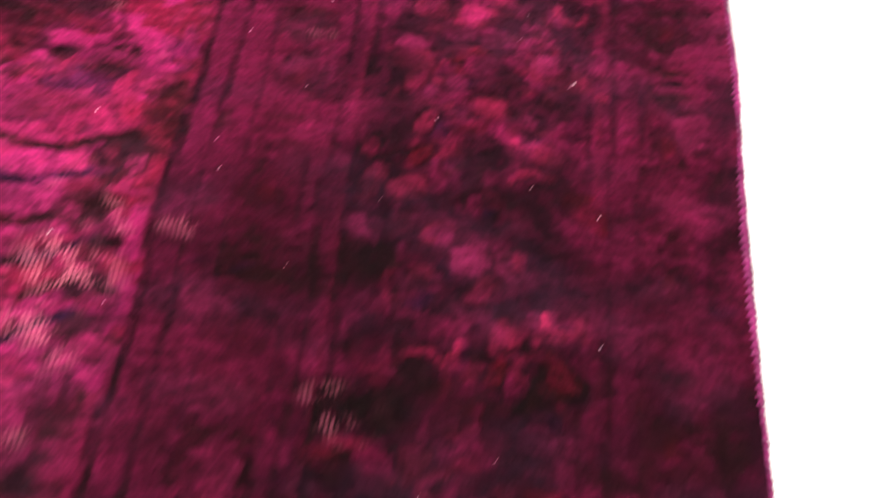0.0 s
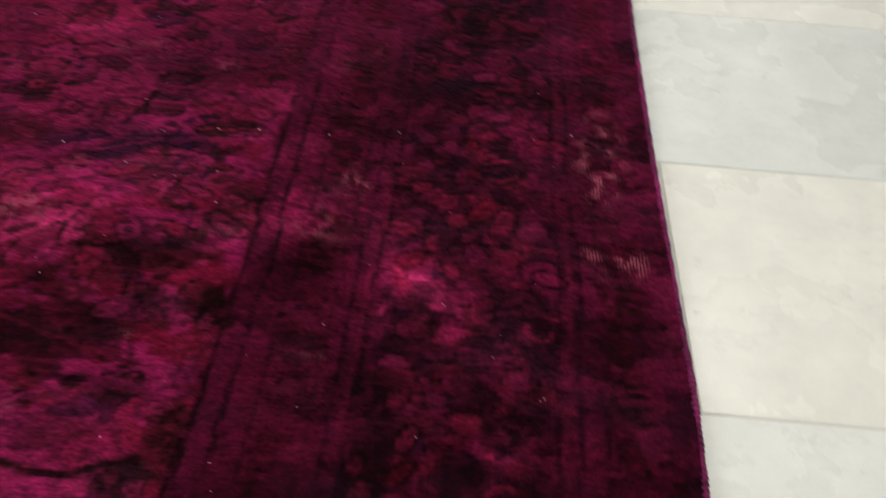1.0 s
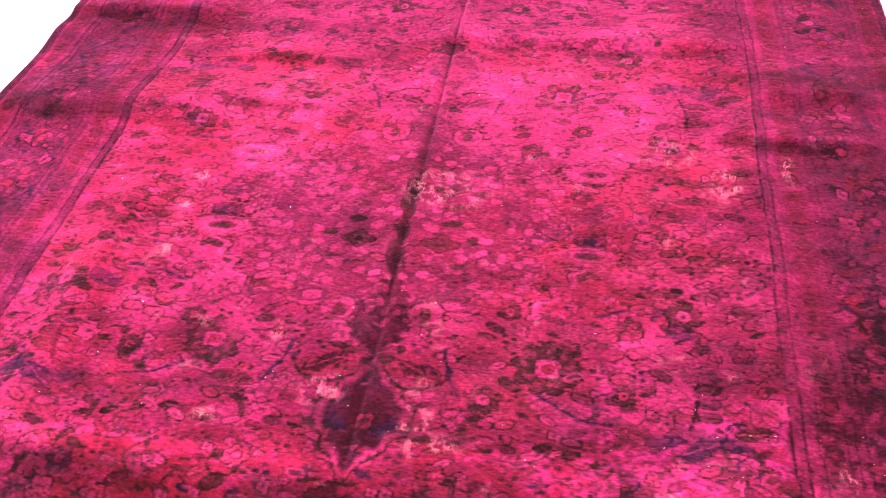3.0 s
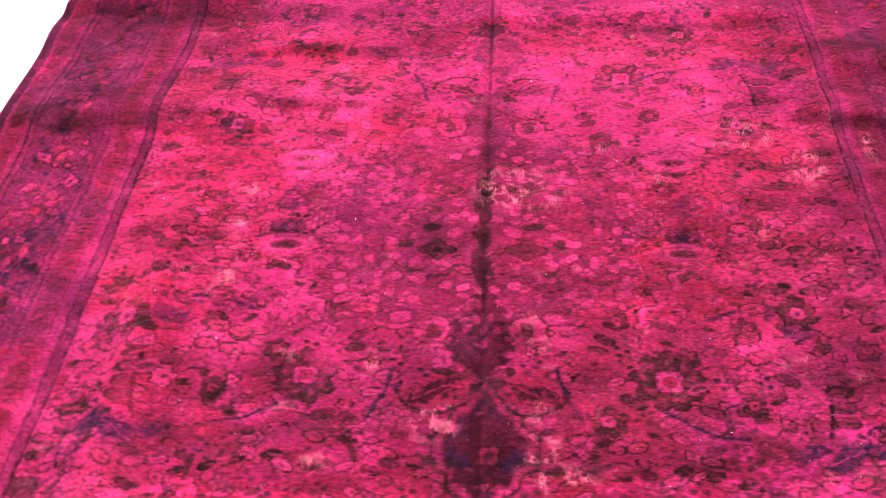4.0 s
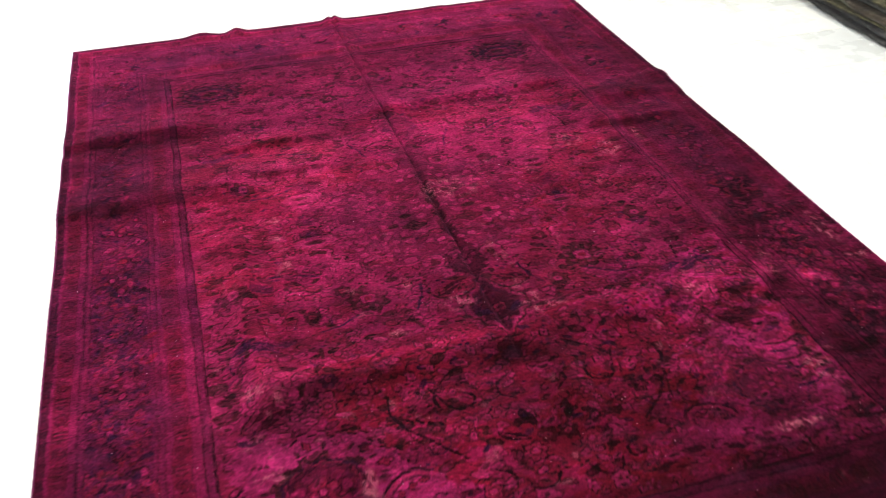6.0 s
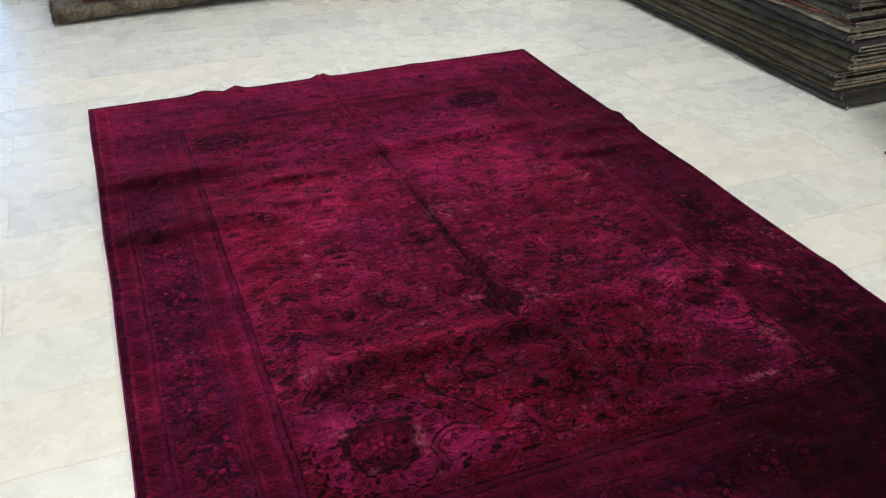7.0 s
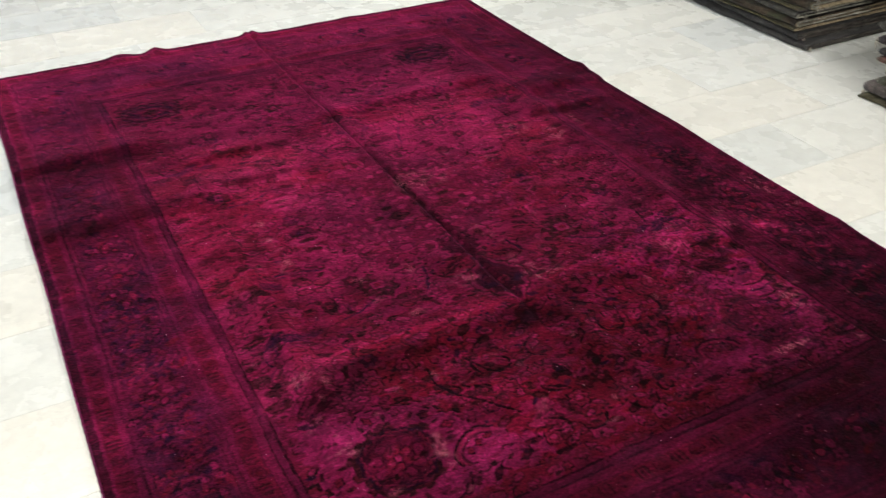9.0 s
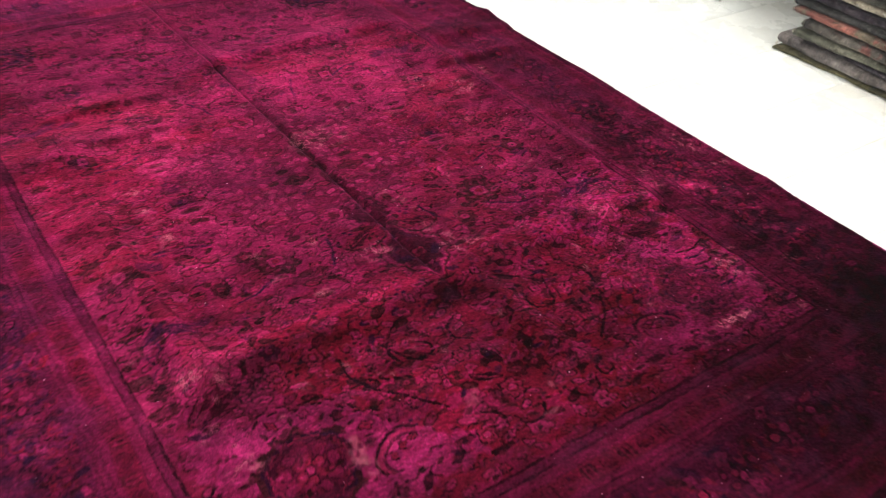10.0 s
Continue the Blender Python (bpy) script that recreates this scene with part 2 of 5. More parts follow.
window2 = tagged(part("window_2", box(bmesh.new(), (SX0, R["y0"] - 0.14, SZ0), (SX1, R["y0"] - 0.02, SZ0 + 0.05)), metal.m, None),
                 "square shop window in grey aluminium", "window", kind="structure")
bm = bmesh.new()
for a in (SX0, SX1 - 0.05):
    box(bm, (a, R["y0"] - 0.13, SZ0 + 0.05), (a + 0.05, R["y0"] - 0.03, SZ1 - 0.05))
box(bm, (SX0, R["y0"] - 0.13, SZ1 - 0.05), (SX1, R["y0"] - 0.03, SZ1))
part("window_frame", bm, metal.m, window2)
pane = part("pane", box(bmesh.new(), (SX0 + 0.05, R["y0"] - 0.085, SZ0 + 0.05), (SX1 - 0.05, R["y0"] - 0.077, SZ1 - 0.05)), glass.m, window2)
pane.visible_shadow = False
outside = Mat("outdoor_daylight", Roughness=1.0)
outside.b.inputs["Base Color"].default_value = (0.0, 0.0, 0.0, 1)
outside.link(outside.ramp(outside.noise(0.8), [(0.3, (0.30, 0.52, 1.0)), (0.7, (0.45, 0.66, 1.0))]), outside.b.inputs["Emission Color"])
outside.b.inputs["Emission Strength"].default_value = 1.3
tagged(part("backdrop", box(bmesh.new(), (-7.5, R["y1"] + 2.5, -0.5), (2.5, R["y1"] + 2.52, 4.5)), outside.m, None),
       "bright bluish daylight outside the glazed front", "backdrop", kind="structure")

# ---------------------------------------------------------------- the rug
W, Y0, Y1 = 1.03, -2.105, 0.908          # half width, near end, far end
CY = -0.598                               # middle of the design
FU, FV = 0.680, 1.105                     # half field


def axis(a, b, fine_a, fine_b, coarse, fine):
    out = [a]
    while out[-1] < b - 1e-6:
        x = out[-1]
        out.append(min(b, x + (fine if fine_a <= x < fine_b else coarse)))
    return np.array(out)


xs = axis(-W, W, 0.42, 1.2, 0.0026, 0.0020)
ys = axis(Y0, Y1, -1.72, -0.85, 0.0026, 0.0020)
NX, NY = len(xs), len(ys)
X, Y = np.meshgrid(xs, ys)
rng = np.random.default_rng(7)


def lattice(coords, lo, step, n):
    f = (coords - lo) / step
    i = np.clip(np.floor(f).astype(int), 0, n - 2)
    w = f - i
    w = w * w * (3 - 2 * w)
    m = np.zeros((len(coords), n))
    m[np.arange(len(coords)), i] = 1 - w
    m[np.arange(len(coords)), i + 1] += w
    return m


def cloud(sx, sy, octaves=3, seed=0, gain=0.5):
    """Smooth noise over the rug, about -1 to 1, with features of sx by sy metres."""
    g = np.random.default_rng(seed)
    total, amp = 0, 1.0
    for _ in range(octaves):
        nx, ny = int(2 * W / sx) + 4, int((Y1 - Y0) / sy) + 4
        a, b = lattice(ys, Y0 - sy * 0.5, sy, ny), lattice(xs, -W - sx * 0.5, sx, nx)
        total = total + amp * (a @ g.uniform(-1, 1, (ny, nx)) @ b.T)
        amp, sx, sy = amp * gain, sx / 2, sy / 2
    return total


def step01(a, b, x):
    t = np.clip((x - a) / (b - a), 0, 1)
    return t * t * (3 - 2 * t)


# dyes, as linear base colours
MAGENTA = np.array((0.30, 0.0122, 0.077))
HOT = np.array((0.43, 0.023, 0.120))
ROSE = np.array((0.33, 0.0145, 0.062))
RED = np.array((0.25, 0.006, 0.026))
PLUM = np.array((0.125, 0.008, 0.045))
WINE = np.array((0.085, 0.005, 0.024))
BROWN = np.array((0.055, 0.011, 0.016))
NAVY = np.array((0.050, 0.010, 0.055))
INK = np.array((0.030, 0.004, 0.012))

C = np.empty((NY, NX, 3))
wearmap = np.zeros((NY, NX))
# hand-knotted lines waver: the design is drawn in slightly warped coordinates
KX = (np.floor(X / 0.0034) + 0.5) * 0.0034
KY = (np.floor(Y / 0.0030) + 0.5) * 0.0030
DX = 0.8 * KX + 0.2 * X + 0.004 * cloud(0.16, 0.16, 3, 11) + 0.0017 * cloud(0.014, 0.014, 2, 13)
DY = 0.8 * KY + 0.2 * Y + 0.004 * cloud(0.16, 0.16, 3, 12) + 0.0017 * cloud(0.014, 0.014, 2, 14)


def window_of(cx, cy, r):
    i0, i1 = np.searchsorted(xs, (cx - r - 0.012, cx + r + 0.012))
    j0, j1 = np.searchsorted(ys, (cy - r - 0.012, cy + r + 0.012))
    return slice(j0, j1), slice(i0, i1)


def lay(sl, mask, colour, strength=1.0):
    m = (np.clip(mask, 0, 1) * strength)[..., None]
    C[sl] = C[sl] * (1 - m) + colour * m


def soft(d, edge=0.0013):
    """1 inside (d < 0), 0 outside, with a knot's width between."""
    return np.clip(0.5 - d / (2 * edge), 0, 1)


def local(cx, cy, turn, r):
    sl = window_of(cx, cy, r)
    a, b = DX[sl] - cx, DY[sl] - cy
    c, s = math.cos(turn), math.sin(turn)
    return sl, a * c + b * s, -a * s + b * c


def oval(cx, cy, rx, ry, turn, colour, strength=1.0, line=None, width=0.003):
    sl, a, b = local(cx, cy, turn, max(rx, ry) * 1.05)
    if not a.size:
        return
    k = np.sqrt((a / rx) ** 2 + (b / ry) ** 2)
    d = (k - 1) * min(rx, ry)
    lay(sl, soft(d), colour, strength)
    if line is not None:
        lay(sl, soft(np.abs(d) - width / 2), line, strength)


def ring(cx, cy, rx, ry, turn, colour, width, strength=1.0, a0=None, a1=None):
    sl, a, b = local(cx, cy, turn, max(rx, ry) * 1.1)
    if not a.size:
        return
    d = (np.sqrt((a / rx) ** 2 + (b / ry) ** 2) - 1) * min(rx, ry)
    m = soft(np.abs(d) - width / 2)
    if a0 is not None:
        ang = np.mod(np.arctan2(b / ry, a / rx) - a0, 2 * math.pi)
        m = m * (ang < (a1 - a0))
    lay(sl, m, colour, strength)


def flower(cx, cy, r, petals, turn, petal, heart, outline, strength=1.0, depth=0.28):
    sl, a, b = local(cx, cy, turn, r * 1.15)
    if not a.size:
        return
    rad, ang = np.hypot(a, b), np.arctan2(b, a)
    edge = r * (1 - depth + depth * np.abs(np.cos(ang * petals / 2)))
    lay(sl, soft(rad - edge), petal, strength)
    lay(sl, soft(np.abs(rad - edge) - 0.0016), outline, strength)
    lay(sl, soft(np.abs(np.sin(ang * petals / 2)) * rad - 0.0016) * (rad < edge) * (rad > r * 0.45), outline, 0.7 * strength)
    lay(sl, soft(rad - r * 0.40), heart, strength)
    lay(sl, soft(np.abs(rad - r * 0.42) - 0.0014), outline, 0.8 * strength)
    lay(sl, soft(rad - r * 0.14), outline, strength)


def blossom(cx, cy, r, lobes, turn, inner, line, strength=1.0, squash=0.8):
    """An outlined bloom with an uneven lobed edge and a dark heart."""
    sl, a, b = local(cx, cy, turn, r * 1.35)
    if not a.size:
        return
    b = b / squash
    rad, ang = np.hypot(a, b), np.arctan2(b, a)
    edge = r * (1 + 0.20 * np.cos(ang * lobes + turn * 3) + 0.12 * np.cos(ang * 2 + turn * 7))
    lay(sl, soft(rad - edge), inner, strength * 0.8)
    lay(sl, soft(np.abs(rad - edge) - 0.0017), line, strength)
    lay(sl, soft(rad - r * 0.26), line, strength * 0.8)


def leaf(cx, cy, length, width, turn, colour, vein=None, strength=1.0):
    sl, a, b = local(cx, cy, turn, length)
    if not a.size:
        return
    half = width * np.clip(1 - (a / length) ** 2, 0, 1) ** 0.8
    d = np.where(np.abs(a) < length, np.abs(b - 0.25 * width * np.sin(a / length * 3)) - half, 1)
    lay(sl, soft(d), colour, strength)
    if vein is not None:
        lay(sl, soft(np.abs(b) - 0.0012) * (np.abs(a) < length * 0.8), vein, strength)


def outlined(cx, cy, length, width, turn, fill, line, strength=1.0, fill_strength=0.5):
    """A leaf drawn in outline, with a short broken vein."""
    sl, a, b = local(cx, cy, turn, length * 1.15)
    if not a.size:
        return
    d = (((np.abs(a) / length) ** 2.4 + (np.abs(b) / width) ** 2) ** 0.5 - 1) * width
    lay(sl, soft(d), fill, strength * fill_strength)
    lay(sl, soft(np.abs(d) - 0.0013), line, strength)
    lay(sl, soft(np.abs(b) - 0.0011) * (np.abs(a - 0.2 * length) < length * 0.4), line, strength * 0.7)


def petal(cx, cy, rx, ry, turn, colour, line, strength=1.0):
    """A plump, nearly square petal with a fine darker rim."""
    sl, a, b = local(cx, cy, turn, max(rx, ry) * 1.3)
    if not a.size:
        return
    d = ((np.abs(a) / rx) ** 3 + (np.abs(b) / ry) ** 3) ** (1 / 3) - 1
    d = d * min(rx, ry)
    lay(sl, soft(d - 0.0025), line, min(1.0, strength * 0.5))
    lay(sl, soft(d), colour, min(1.0, strength * 0.75))


def petals(cx, cy, r, n, turn, colour, line, size=0.30, strength=1.0):
    for q in range(n):
        a = turn + q * 2 * math.pi / n
        k = rng.uniform(0.7, 1.15)
        petal(cx + r * math.cos(a), cy + r * 0.86 * math.sin(a), r * size * k, r * size * 0.72, a, colour, line, strength * rng.uniform(0.6, 1.0))


def squiggle(x, y, length, colour, strength=1.0, width=0.0028):
    """A thin stepped line such as knots leave."""
    pts, dy = [], 0.0
    n = 5
    for q in range(n):
        dy += rng.normal(0, length * 0.14)
        pts.append((x + length * (q / (n - 1) - 0.5), y + dy))
    stroke(pts, width, colour, strength, 2)


def jagged(cx, cy, rx, ry, colour, strength=1.0, teeth=13, width=0.0028):
    """A dark scalloped outline."""
    sl, a, b = local(cx, cy, 0, max(rx, ry) * 1.2)
    if not a.size:
        return
    ang = np.arctan2(b / ry, a / rx)
    k = np.sqrt((a / rx) ** 2 + (b / ry) ** 2) - 1 - 0.07 * np.sign(np.sin(ang * teeth)) - 0.04 * np.sin(ang * 5)
    lay(sl, soft(np.abs(k * min(rx, ry)) - width / 2), colour, strength)


def stroke(points, width, colour, strength=1.0, n=22):
    """A smooth line through a few points (a spline through them)."""
    p = [Vector((*q, 0)) for q in points]
    p = [p[0] * 2 - p[1], *p, p[-1] * 2 - p[-2]]
    pts = []
    for i in range(1, len(p) - 2):
        for k in range(n):
            t = k / n
            pts.append(0.5 * (2 * p[i] + (p[i + 1] - p[i - 1]) * t + (2 * p[i - 1] - 5 * p[i] + 4 * p[i + 1] - p[i + 2]) * t * t
                              + (3 * p[i] - p[i - 1] - 3 * p[i + 1] + p[i + 2]) * t ** 3))
    pts.append(p[-2])
    for a, b in zip(pts, pts[1:]):
        mx, my = (a.x + b.x) / 2, (a.y + b.y) / 2
        h = (b - a).length / 2
        sl = window_of(mx, my, h + width)
        px, py = DX[sl] - a.x, DY[sl] - a.y
        if not px.size:
            continue
        ex, ey = b.x - a.x, b.y - a.y
        t = np.clip((px * ex + py * ey) / max(ex * ex + ey * ey, 1e-9), 0, 1)
        lay(sl, soft(np.hypot(px - t * ex, py - t * ey) - width / 2), colour, strength)


# -- ground of field and border
U, V = np.abs(DX), np.abs(DY - CY)
B = np.maximum(U - FU, (V - FV) * 0.875)
field_mask = soft(B, 0.003)
shade = cloud(0.5, 0.4, 4, 21)
blush = cloud(0.28, 0.20, 4, 22)
C[:] = MAGENTA
whole = (slice(0, NY), slice(0, NX))
lay(whole, step01(-0.2, 0.9, blush), ROSE, 0.9)
lay(whole, step01(0.15, 0.95, cloud(0.35, 0.22, 4, 23)), RED, 0.6)
lay(whole, step01(0.2, 1.1, cloud(0.22, 0.16, 4, 24)), HOT, 0.55)
lay(whole, step01(0.25, 0.85, cloud(0.11, 0.075, 3, 61)), HOT, 0.35)
lay(whole, step01(0.3, 1.0, cloud(0.13, 0.08, 3, 62)), WINE, 0.40)
lay(whole, field_mask * step01(0.10, 0.7, cloud(0.30, 0.18, 4, 27)), RED * 1.05, 0.5)
# the near part of the field is redder
lay(whole, step01(-0.95, -1.25, Y) * field_mask * step01(0.52, 0.36, np.abs(X)), RED * (1.0, 0.75, 0.9), 0.66)
# the far part is cooler
lay(whole, step01(-0.15, 0.15, Y) * field_mask, MAGENTA * (0.95, 1.0, 1.1), 0.50)
# at the near end the pile is worn in small patches, hot magenta beside near-black
worn_zone = step01(-0.88, -1.05, Y) * (0.45 + 0.55 * step01(0.25, 0.45, X)) * field_mask
lay(whole, worn_zone * step01(0.12, 0.34, cloud(0.050, 0.032, 4, 101, 0.65)), HOT * (1.05, 0.8, 1.25), 0.55 + 0.08 * step01(0.40, 0.50, X))
lay(whole, worn_zone * step01(0.16, 0.38, cloud(0.046, 0.030, 4, 102, 0.65)), BROWN, 0.42)
ground = C.copy()

# central medallion on a dull plum ground, with its lobed edge
ang = np.arctan2(V / 0.27, U / 0.30)
med = np.sqrt((U / 0.300) ** 2 + (V / 0.265) ** 2) - (1 + 0.07 * np.cos(ang * 12))
inside_med = soft(med * 0.28, 0.004)
lay(whole, inside_med, PLUM * 1.15, 0.60)
lay(whole, soft(np.abs(med * 0.28) - 0.003), HOT, 0.5)
lay(whole, soft(np.abs(med * 0.28 - 0.007) - 0.0016), BROWN, 0.6)


# -- small outlined leaves, blooms and dark spots all over the field, mirrored like the cartoon
taken, cells, tries = [], {}, 0
while len(taken) < 900 and tries < 60000:
    tries += 1
    u, v = rng.uniform(0.02, FU - 0.012), rng.uniform(0.005, FV - 0.012)
    kind = rng.random()
    r = 0.023 if kind < 0.10 else rng.uniform(0.012, 0.018)
    key = (int(u / 0.05), int(v / 0.05))
    close = [q for a in (-1, 0, 1) for b in (-1, 0, 1) for q in cells.get((key[0] + a, key[1] + b), ())]
    if any((u - a) ** 2 + ((v - b) / 0.8) ** 2 < (r + q) ** 2 * 0.92 for a, b, q in close):
        continue
    taken.append((u, v, r))
    cells.setdefault(key, []).append((u, v, r))
    turn, tint = rng.uniform(0, math.pi), rng.random()
    dark = BROWN if tint < 0.62 else (NAVY if tint < 0.78 else WINE)
    inside = (u / 0.30) ** 2 + (v / 0.265) ** 2 < 1
    for sx in (-1, 1):
        for sy in (-1, 1):
            x, y = sx * u + rng.normal(0, 0.005), CY + sy * v + rng.normal(0, 0.005)
            fade = rng.uniform(0.6, 1.0) * (0.85 if sy > 0 else 1.0)
            tn = turn if sx * sy > 0 else math.pi - turn
            lean = 0.5 * math.sin(2 * tn)
            if inside:
                if kind < 0.70:
                    petal(x, y, r * rng.uniform(0.55, 0.85), r * 0.52, lean, HOT if tint < 0.8 else ROSE, WINE, fade)
                elif kind < 0.82:
                    outlined(x, y, r * 1.2, r * 0.55, lean, ROSE, BROWN, fade)
                else:
                    squiggle(x, y, r * 2.0, BROWN, fade)
            elif kind < 0.05:
                flower(x, y, r, 6, tn, dark, ROSE, INK, fade * 0.8)
            elif kind < 0.10:
                blossom(x, y, r, 5, tn, HOT, dark, fade)
            elif kind < 0.42:
                outlined(x, y, r * 1.15, r * 0.55, lean, (dark, HOT, ROSE, HOT, dark)[int(tint * 5)], BROWN * 0.8, fade, 0.75)
            elif kind < 0.54:
                leaf(x, y, r * 0.95, r * 0.42, lean, dark, None, fade)
            elif kind < 0.62:
                ring(x, y, r * 0.85, r * 0.62, tn, BROWN, 0.0032, fade, 0.4, 4.9)
            elif kind < 0.74:
                blossom(x, y, r * 0.8, int(3 + tint * 4), tn, HOT if tint < 0.6 else ROSE, BROWN * 0.8, fade)
            elif kind < 0.80:
                petals(x, y, r * 0.8, 5, tn, HOT, dark, 0.42, fade)
            elif kind < 0.90:
                squiggle(x, y, r * 2.2, BROWN, fade)
            else:
                for q in range(3):
                    oval(x + 0.010 * math.cos(tn + q * 2.1), y + 0.008 * math.sin(tn + q * 2.1), 0.0055, 0.0042, 0, dark, fade)


def corner_far(cx, cy, f):
    """Far corner medallion: a dark oblong, navy and brown, with a toothed rim."""
    sl, a, b = local(cx, cy, 0, 0.17)
    ang = np.arctan2(b / 0.065, a / 0.09)
    rad = ((np.abs(a) / 0.090) ** 3 + (np.abs(b) / 0.066) ** 3) ** (1 / 3)
    teeth = 0.10 * np.sign(np.sin(ang * 11)) + 0.06 * np.sin(ang * 5 + 1)
    lay(sl, soft(np.abs(rad - 1.26 - teeth) * 0.07 - 0.004), BROWN, 0.75 * f)
    lay(sl, soft((rad - 1.05 - 0.5 * teeth) * 0.07), PLUM * 1.1, 0.75 * f)
    lay(sl, soft(np.abs(rad - 1.05 - 0.5 * teeth) * 0.07 - 0.0025), NAVY * 1.2, 0.9 * f)
    lay(sl, soft(np.abs(rad - 0.88 - 0.4 * teeth) * 0.07 - 0.0016), ROSE, 0.5 * f)
    lay(sl, soft(np.abs(rad - 0.62 - 0.08 * np.cos(ang * 8)) * 0.07 - 0.004), BROWN, 0.75 * f)
    petals(cx, cy, 0.030, 7, 0.2, RED, INK, 0.30, 0.7 * f)
    oval(cx, cy, 0.014, 0.011, 0, WINE, 0.8 * f, INK, 0.003)
    for q in range(7):
        oval(cx + rng.uniform(-0.10, 0.10), cy + rng.uniform(-0.075, 0.075), 0.012, 0.007, rng.uniform(-0.4, 0.4), NAVY if q % 2 else BROWN, 0.7 * f)


def corner_near(cx, cy, f, pink):
    """Near corner medallion: a red rosette on plum, a broad brown ring, and a lobed hot-pink band round it."""
    sl, a, b = local(cx, cy, 0, 0.21)
    ang = np.arctan2(b, a)
    rad = np.hypot(a, b * 1.06)
    clip = field_mask[sl]
    lobes = 0.014 * np.abs(np.sin(ang * 4.5 + 0.5)) + 0.006 * np.sign(np.sin(ang * 23))
    edge = rad - 0.150 - lobes
    lay(sl, soft(edge) * clip, HOT * (1.0, 0.9, 1.15), pink)
    lay(sl, soft(np.abs(edge + 0.012) - 0.0018) * clip, PLUM, 0.45 * f)
    lay(sl, soft(np.abs(edge - 0.003) - 0.0034) * clip, INK, 0.85 * f)
    for q in range(13):
        w = 0.25 + q * 2 * math.pi / 13
        px, py = cx + 0.130 * math.cos(w), cy + 0.124 * math.sin(w)
        blossom(px, py, rng.uniform(0.010, 0.015), 4 + q % 3, w, (RED, WINE, MAGENTA)[q % 3], INK, 0.85 * f)
        leaf(cx + 0.118 * math.cos(w + 0.22), cy + 0.112 * math.sin(w + 0.22), 0.012, 0.005, w, BROWN, None, 0.8 * f)
    teeth = 0.005 * np.sign(np.sin(ang * 14)) + 0.003 * np.sin(ang * 5)
    lay(sl, soft(rad - 0.098 - teeth) * clip * step01(-0.75, -0.45, cloud(0.05, 0.05, 2, 67)[sl]), BROWN * 1.2, 0.88 * f)
    lay(sl, soft(rad - 0.080 - 0.5 * teeth), PLUM * 0.9, 0.9 * f)
    lay(sl, soft(np.abs(rad - 0.080 - 0.5 * teeth) - 0.0024), NAVY, 0.9 * f)
    lay(sl, soft(np.abs(rad - 0.071 - 0.5 * teeth) - 0.0017), ROSE, 0.8 * f)
    lay(sl, soft(rad - 0.060 - 0.006 * np.cos(ang * 8)), MAGENTA * 0.6, 0.75 * f)
    petals(cx, cy, 0.046, 9, 0.1, MAGENTA, INK, 0.30, 1.2 * f)
    petals(cx, cy, 0.022, 6, 0.4, ROSE, INK, 0.46, 1.3 * f)
    oval(cx, cy, 0.009, 0.008, 0, HOT, 0.9 * f, INK, 0.003)


# -- curling tendrils
for k in range(30):
    u, v, r = rng.uniform(0.10, FU - 0.06), rng.uniform(0.30, FV - 0.06), rng.uniform(0.025, 0.050)
    a0, way, lean = rng.uniform(0, 6.3), rng.choice((-1, 1)), rng.uniform(0.4, 0.75)
    for sx in (-1, 1):
        for sy in (-1, 1):
            turns = [(sx * (u + r * (1 - 0.105 * q) * math.cos(a0 + way * q * lean)), CY + sy * (v + r * (1 - 0.105 * q) * math.sin(a0 + way * q * lean))) for q in range(8)]
            f = rng.uniform(0.2, 0.5) if sy > 0 else rng.uniform(0.4, 0.75)
            stroke(turns, rng.uniform(0.003, 0.0042), (WINE, NAVY, BROWN)[k % 3], f, 4)
            ex, ey = turns[-1]
            blossom(ex, ey, 0.012, 4, a0, HOT if k % 2 else BROWN, INK, 0.7)
            hx, hy = turns[0]
            leaf(hx, hy, 0.020, 0.006, a0 * sx * sy, BROWN, None, 0.7)

# -- big rosettes
for x, y, r in ((0.300, -0.941, 0.058), (-0.274, -0.950, 0.055), (0.276, -0.178, 0.052), (-0.300, -0.205, 0.052)):
    near = 1.0 if y < -0.6 else 0.75
    flower(x, y, r, 9, 0.2, BROWN * 1.3, PLUM, INK, 0.80 * near, 0.24)
    for q in range(9):
        a = 0.2 + q * 2 * math.pi / 9
        oval(x + r * 0.66 * math.cos(a), y + r * 0.62 * math.sin(a), 0.0055, 0.0045, a, MAGENTA, 0.7)
    flower(x, y, r * 0.42, 4, 0.7, HOT, RED, WINE, 0.85, 0.35)
for x, y, r in ((0.528, -0.802, 0.034), (-0.597, -0.850, 0.042), (0.50, -0.33, 0.034), (-0.51, -0.35, 0.034), (0.204, -1.022, 0.030),
                (-0.420, 0.070, 0.032), (0.418, -0.020, 0.036), (0.140, 0.190, 0.032), (-0.160, 0.180, 0.032)):
    flower(x, y, r, 7, 0.4, BROWN * 1.2, HOT, INK, 0.75, 0.34)

